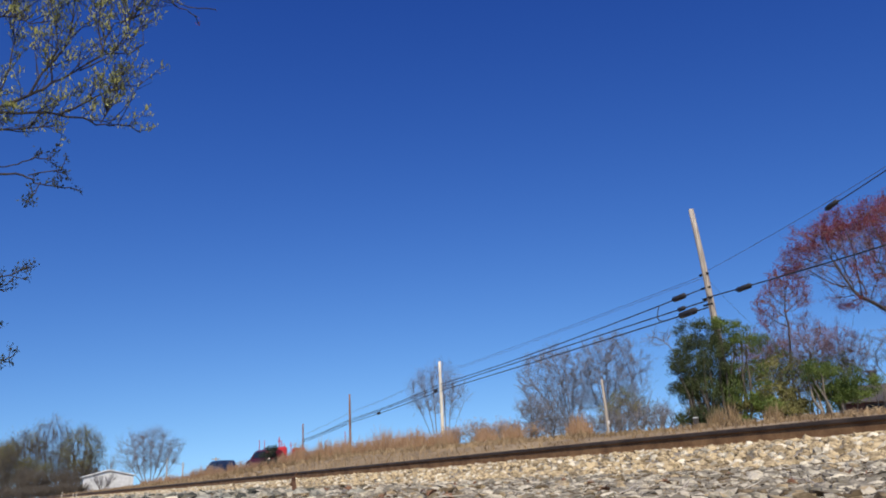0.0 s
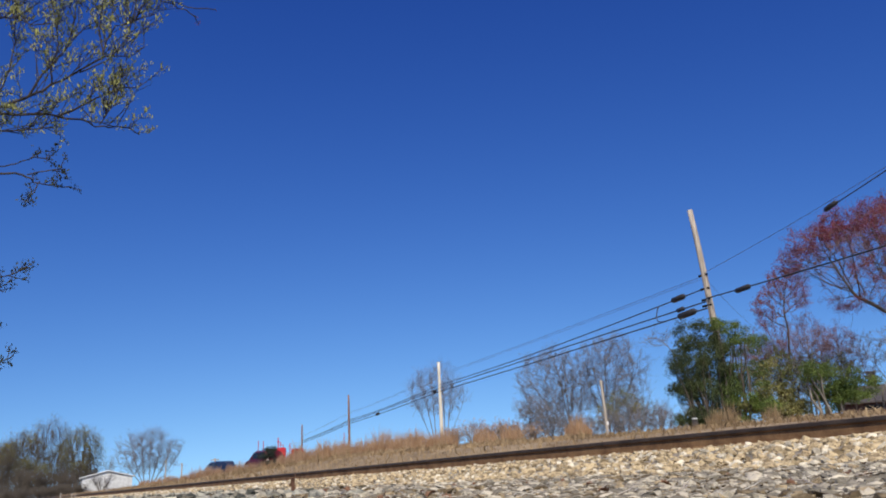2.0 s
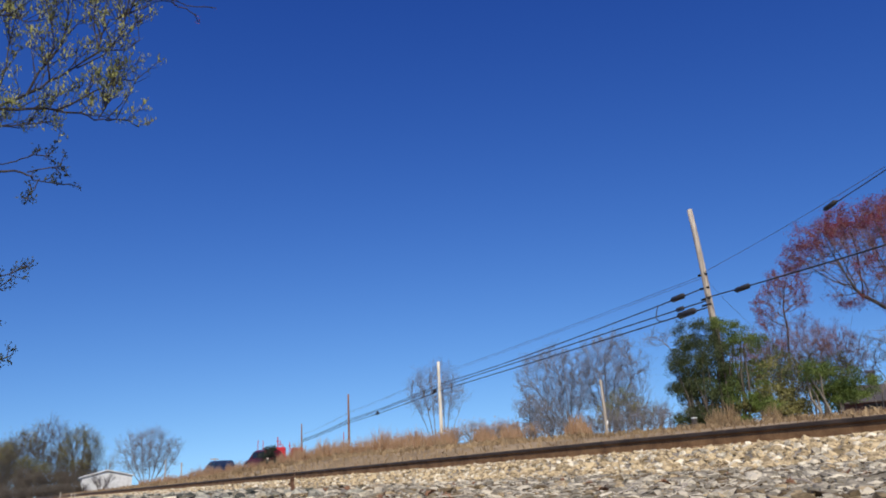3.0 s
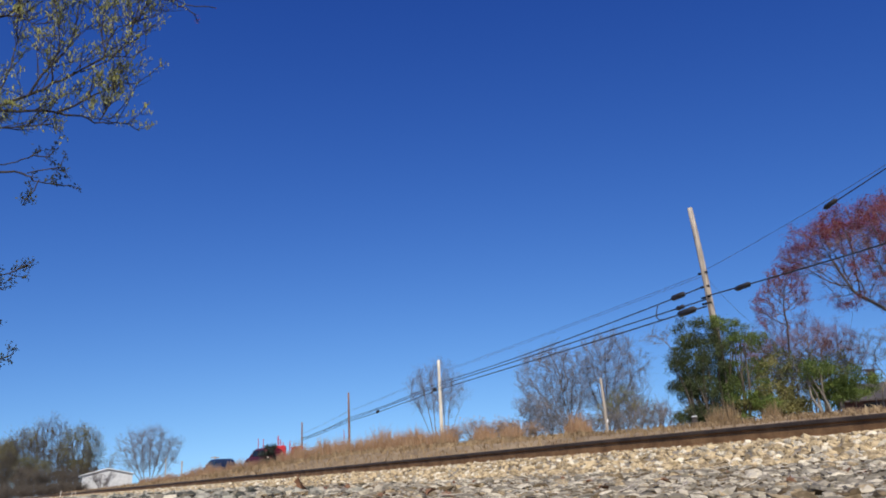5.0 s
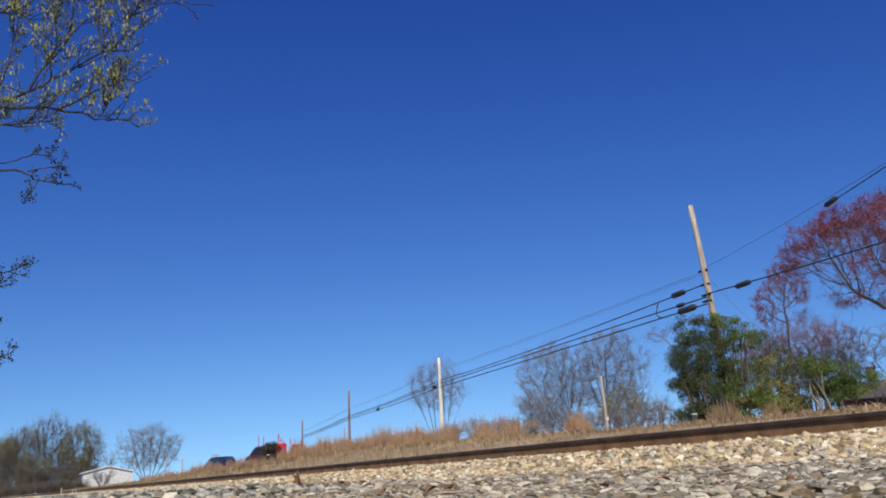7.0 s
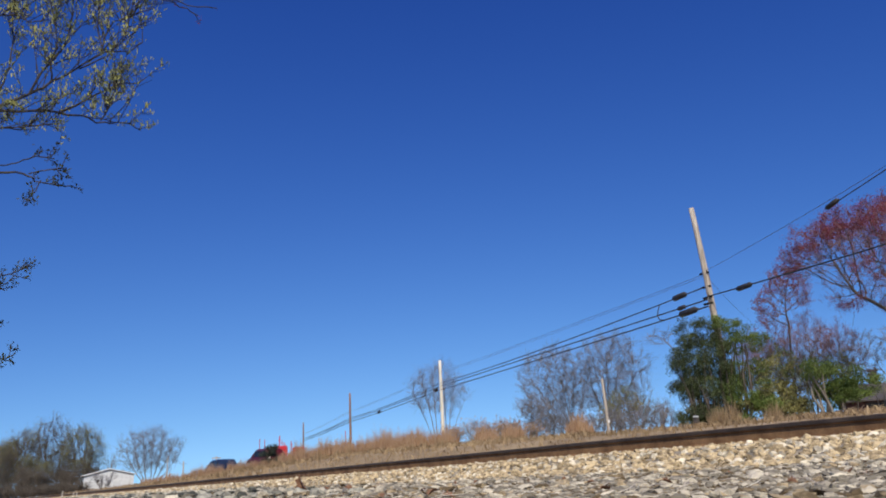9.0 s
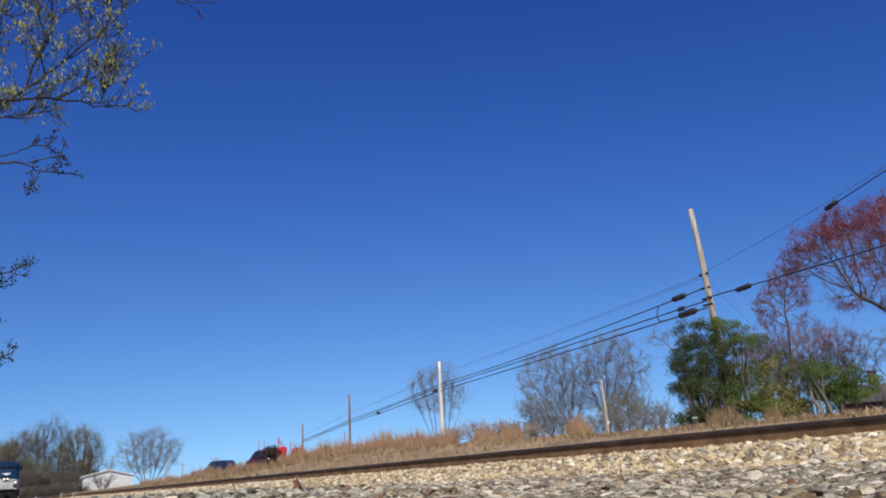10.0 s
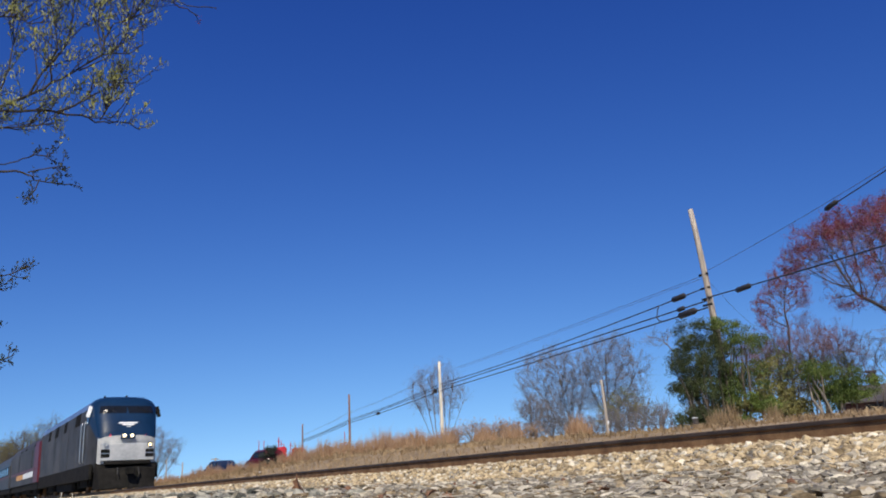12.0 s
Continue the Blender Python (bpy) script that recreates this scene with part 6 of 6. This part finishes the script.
bough_mid = bough("bough", near_tree, L_((-0.7, 5.02, 1.84))[0], [
    (L_((-0.7, 5.02, 1.84), (-0.137, 5.0, 1.842), (0.19, 5.0, 1.875), (0.305, 5.0, 1.879), (0.366, 5.0, 1.854), (0.457, 5.0, 1.836), (0.563, 5.0, 1.849)), 0.009),
    (L_((-0.1, 5.0, 1.83), (0.186, 5.03, 1.912), (0.27, 5.03, 1.954), (0.355, 5.0, 1.994), (0.44, 5.0, 2.01)), 0.004),
    (L_((0.396, 5.0, 1.852), (0.378, 4.98, 1.779), (0.346, 4.97, 1.733)), 0.004), (L_((0.334, 5.0, 1.884), (0.407, 4.97, 1.906), (0.526, 4.96, 1.94)), 0.004)], 5, 5, LEAF_SLATE,
                  "thin dark bough with few young leaves", reach=0.085, up=-0.05, clump_=1, size=0.010, first=0.66)
bough_small = bough("bough", near_tree, L_((-0.4, 5.0, 1.16))[0], [(L_((-0.4, 5.0, 1.16), (0.033, 5.0, 1.204), (0.244, 5.0, 1.254), (0.325, 4.99, 1.287), (0.379, 4.99, 1.325)), 0.005),
                                                                  (L_((0.1, 5.0, 1.22), (0.2, 4.98, 1.2), (0.27, 4.98, 1.17)), 0.004)], 6, 6, LEAF_SLATE, "thin dark twig with few young leaves", reach=0.11,
                    up=0.1, clump_=1, size=0.009, first=0.6)
bough_last = bough("bough", near_tree, L_((-0.35, 5.0, 0.72))[0], [(L_((-0.35, 5.0, 0.72), (0.075, 5.0, 0.768), (0.284, 4.99, 0.79), (0.34, 4.99, 0.815)), 0.004),
                                                                  (L_((-0.1, 5.0, 0.88), (0.112, 5.0, 0.93), (0.27, 4.99, 0.97)), 0.003)], 7, 5, LEAF_SLATE,
                   "thin dark twig with few young leaves", reach=0.09, up=0.1, clump_=1, size=0.009, first=0.6)
bough_top = bough("bough", near_tree, L_((0.6, 4.95, 3.45))[0], [(L_((0.6, 4.95, 3.45), (0.856, 4.97, 3.353), (1.043, 5.0, 3.237), (1.193, 5.0, 3.206), (1.27, 5.0, 3.181)), 0.006),
                                                                (L_((1.0, 5.0, 3.26), (1.2, 4.98, 3.225), (1.385, 4.96, 3.249)), 0.0025)], 8, 2, BUD_RED, "bare dark twig with small reddish buds", reach=0.1, up=0.1,
                  clump_=1, size=0.005)


# ---- litter on the gravel ----
def dead_leaf(x, y, s, rz, label):
    """A curled dry leaf: a lobed blade, folded along its rib, with a stalk."""
    g = Geo()
    out = [(0.0, 0.0), (0.16, 0.14), (0.34, 0.10), (0.30, 0.32), (0.52, 0.42), (0.28, 0.50), (0.34, 0.74), (0.12, 0.70), (0.0, 1.0)]
    rib = [(0.0, z) for _, z in out]
    n = len(out)
    for sd in (-1, 1):
        v = [(0, 0.10 * math.sin(z * 3.0), z) for _, z in rib] + [(sd * px * 0.8, 0.10 * math.sin(z * 3.0) + 0.55 * px, z) for px, z in out]
        v += [(px, py + 0.02, pz) for px, py, pz in v]
        f = []
        for k in range(n - 1):
            f += [(k, k + 1, n + k + 1, n + k), (2 * n + k, 3 * n + k, 3 * n + k + 1, 2 * n + k + 1), (n + k, n + k + 1, 3 * n + k + 1, 3 * n + k)]
        g.add([(a * s, b * s, c * s) for a, b, c in v], f)
    g.tube([(0, 0, -0.25 * s), (0, 0.03 * s, 0), (0, 0.08 * s, 0.5 * s)], [0.012 * s, 0.015 * s, 0.008 * s], 5)
    o = g.ob("dead_leaf", DEADLEAF, None, label)
    o.matrix_basis = pose(x, y, height1(x, y) + 0.02, rz=rz)
    return tagged(o, "", "leaf")


flutter = dead_leaf(1.30, 3.27, 0.078, 60, "curled brown dead leaf standing on the gravel")
lr = random.Random(14)
for k in range(34):
    a, d = lr.uniform(0.4, 1.05), lr.uniform(1.7, 5.0)
    o = dead_leaf(d * math.sin(a), d * math.cos(a), lr.uniform(0.02, 0.045), lr.uniform(0, 360), "small dry leaf scrap lying on the gravel")
    o.matrix_basis = o.matrix_basis @ pose(0, 0, -0.012, lr.uniform(60, 110), lr.uniform(-40, 40), 0)
    o["group"] = "leaf scraps"
for k in range(60):
    a, d = lr.uniform(0.38, 1.08), lr.uniform(1.6, 5.2)
    x, y, ln, w = d * math.sin(a), d * math.cos(a), lr.uniform(0.02, 0.07), lr.uniform(0, 3.14)
    g = Geo()
    g.tube([(-ln / 2, 0, 0), (0, lr.uniform(-0.01, 0.01), lr.uniform(0.0, 0.006)), (ln / 2, 0, 0.004)], [0.0012, 0.0015, 0.001], 5)
    o = g.ob("twig", POLEWOOD if k % 3 else TIE, None, "thin dry broken twig on the gravel")
    o.matrix_basis = pose(x, y, height1(x, y) + 0.012, lr.uniform(-10, 10), lr.uniform(-12, 12), math.degrees(w))
    tagged(o, "", "twig", "broken twigs")
for k in range(70):
    a, d = lr.uniform(0.2, 1.12), lr.uniform(1.2, 5.2)
    x, y, ln, w = d * math.sin(a), d * math.cos(a), lr.uniform(0.03, 0.13), lr.uniform(0, 360)
    g = Geo()
    g.tube([(-ln / 2, 0, 0), (0, lr.uniform(-0.008, 0.008), lr.uniform(0.0, 0.008)), (ln / 2, 0, lr.uniform(-0.002, 0.01))], [0.0006, 0.0008, 0.0005], 4)
    o = g.ob("straw", POLEPALE, None, "pale dry grass straw lying on the gravel")
    o.matrix_basis = pose(x, y, height1(x, y) + 0.014, lr.uniform(-10, 10), lr.uniform(-10, 10), w)
    tagged(o, "", "straw", "dry straws")
for x, y, s in ((1.06, 0.72, 0.038), (1.09, 0.71, 0.032), (1.04, 0.83, 0.027), (1.08, 0.84, 0.024), (1.5, 1.3, 0.034)):
    v, f = blades(9, 0.012, s, 0.7, np.random.default_rng(int(x * 100)), 0.0016)
    o = soup("weed", v, f, GRASS_GREEN if s > 0.03 else GRASS_DRY)
    o.location = (x, y, height1(x, y) + 0.008)
    tagged(o, "small yellow-green weed sprouting from the gravel", "weed", "weeds")


# ---- what moves ----
def motions():
    """The train comes on at a steady 33.7 m/s; boughs, the maple and a dead leaf stir in the wind."""
    for unit, behind in train:
        walk(unit, [(t, pose(TRACK_X, 40.9 + behind + 33.7 * (12.0 - t), RAIL_TOP - float(grade(40.9 + behind + 33.7 * (12.0 - t))), rx=-0.16)) for t in (0, 3, 6, 9, 12)])
    times = (0, 0.5, 1, 1.5, 2, 2.5, 3, 4, 5, 5.5, 6, 6.5, 7, 8, 9, 9.5, 10, 10.5, 11, 11.5, 12)
    high = (0, 0.4, 0.4, 0.6, 1.0, -0.6, -1.7, 1.0, 2.4, 1.7, 0.4, 0.7, 0.6, 0.8, -0.5, -5.2, -8.9, -7.4, -3.1, -1.5, 0)
    low = (0.7, 0.3, -0.1, 0.3, 1.0, -0.1, -0.6, 0.2, 0.6, 0.6, 0.5, 0.8, 0.3, 0.5, 0.4, -1.4, -4.0, -4.6, -2.1, -0.7, 0)
    mid = (1.0, -0.2, 0.6, 0.6, 0.6, 0.6, 0.0, 0.4, 0.8, 0.9, 0.4, 1.3, 1.0, 0.8, 0.8, 1.6, -3.2, -1.8, -1.6, -0.6, 0)
    for ob, angles in ((bough_high, high), (bough_low, low), (bough_mid, mid), (bough_small, mid), (bough_last, low), (bough_top, mid)):
        x, y, z = ob.location
        k = 0.35 if ob in (bough_small, bough_last) else 1.0
        walk(ob, [(t, pose(x, y, z, 0, a * k, 0)) for t, a in zip(times, angles)])
    sway = (-0.5, -0.7, -1.3, -1.5, -0.7, 0.5, 1.4, 0.3, -0.6, 0, 0, -0.5, -1.2, -1.0, -0.9, -1.2, -0.5, 0, -0.3, 0, 0)
    m0 = maple.matrix_basis.copy()
    axis = Vector((0.91, 0.41, 0))
    walk(maple, [(t, m0 @ Matrix.Rotation(radians(a * 0.8), 4, axis)) for t, a in zip(times, sway)])
    x, y, z = flutter.location
    walk(flutter, [(t, pose(x + dx * 0.80, y - dx * 0.55, z, tx, ty, rz)) for t, dx, tx, ty, rz in (
        (0.0, 0.0, 0, -6, 60), (1.2, 0.0, 2, -4, 62), (3.2, 0.0, 0, -5, 60), (4.4, 0.03, -14, 16, 88), (5.2, 0.045, -22, 22, 96), (5.6, 0.03, -22, 8, 96), (5.8, 0.015, 8, 0, 20),
        (6.0, 0.03, -20, 10, 92), (6.6, 0.03, -20, 10, 94), (6.8, 0.02, 10, 0, 24), (7.0, 0.03, -16, 4, 90), (9.0, 0.04, -20, 16, 92), (10.5, 0.03, -20, 12, 96), (12.0, 0.03, -18, 14, 92))])


motions()
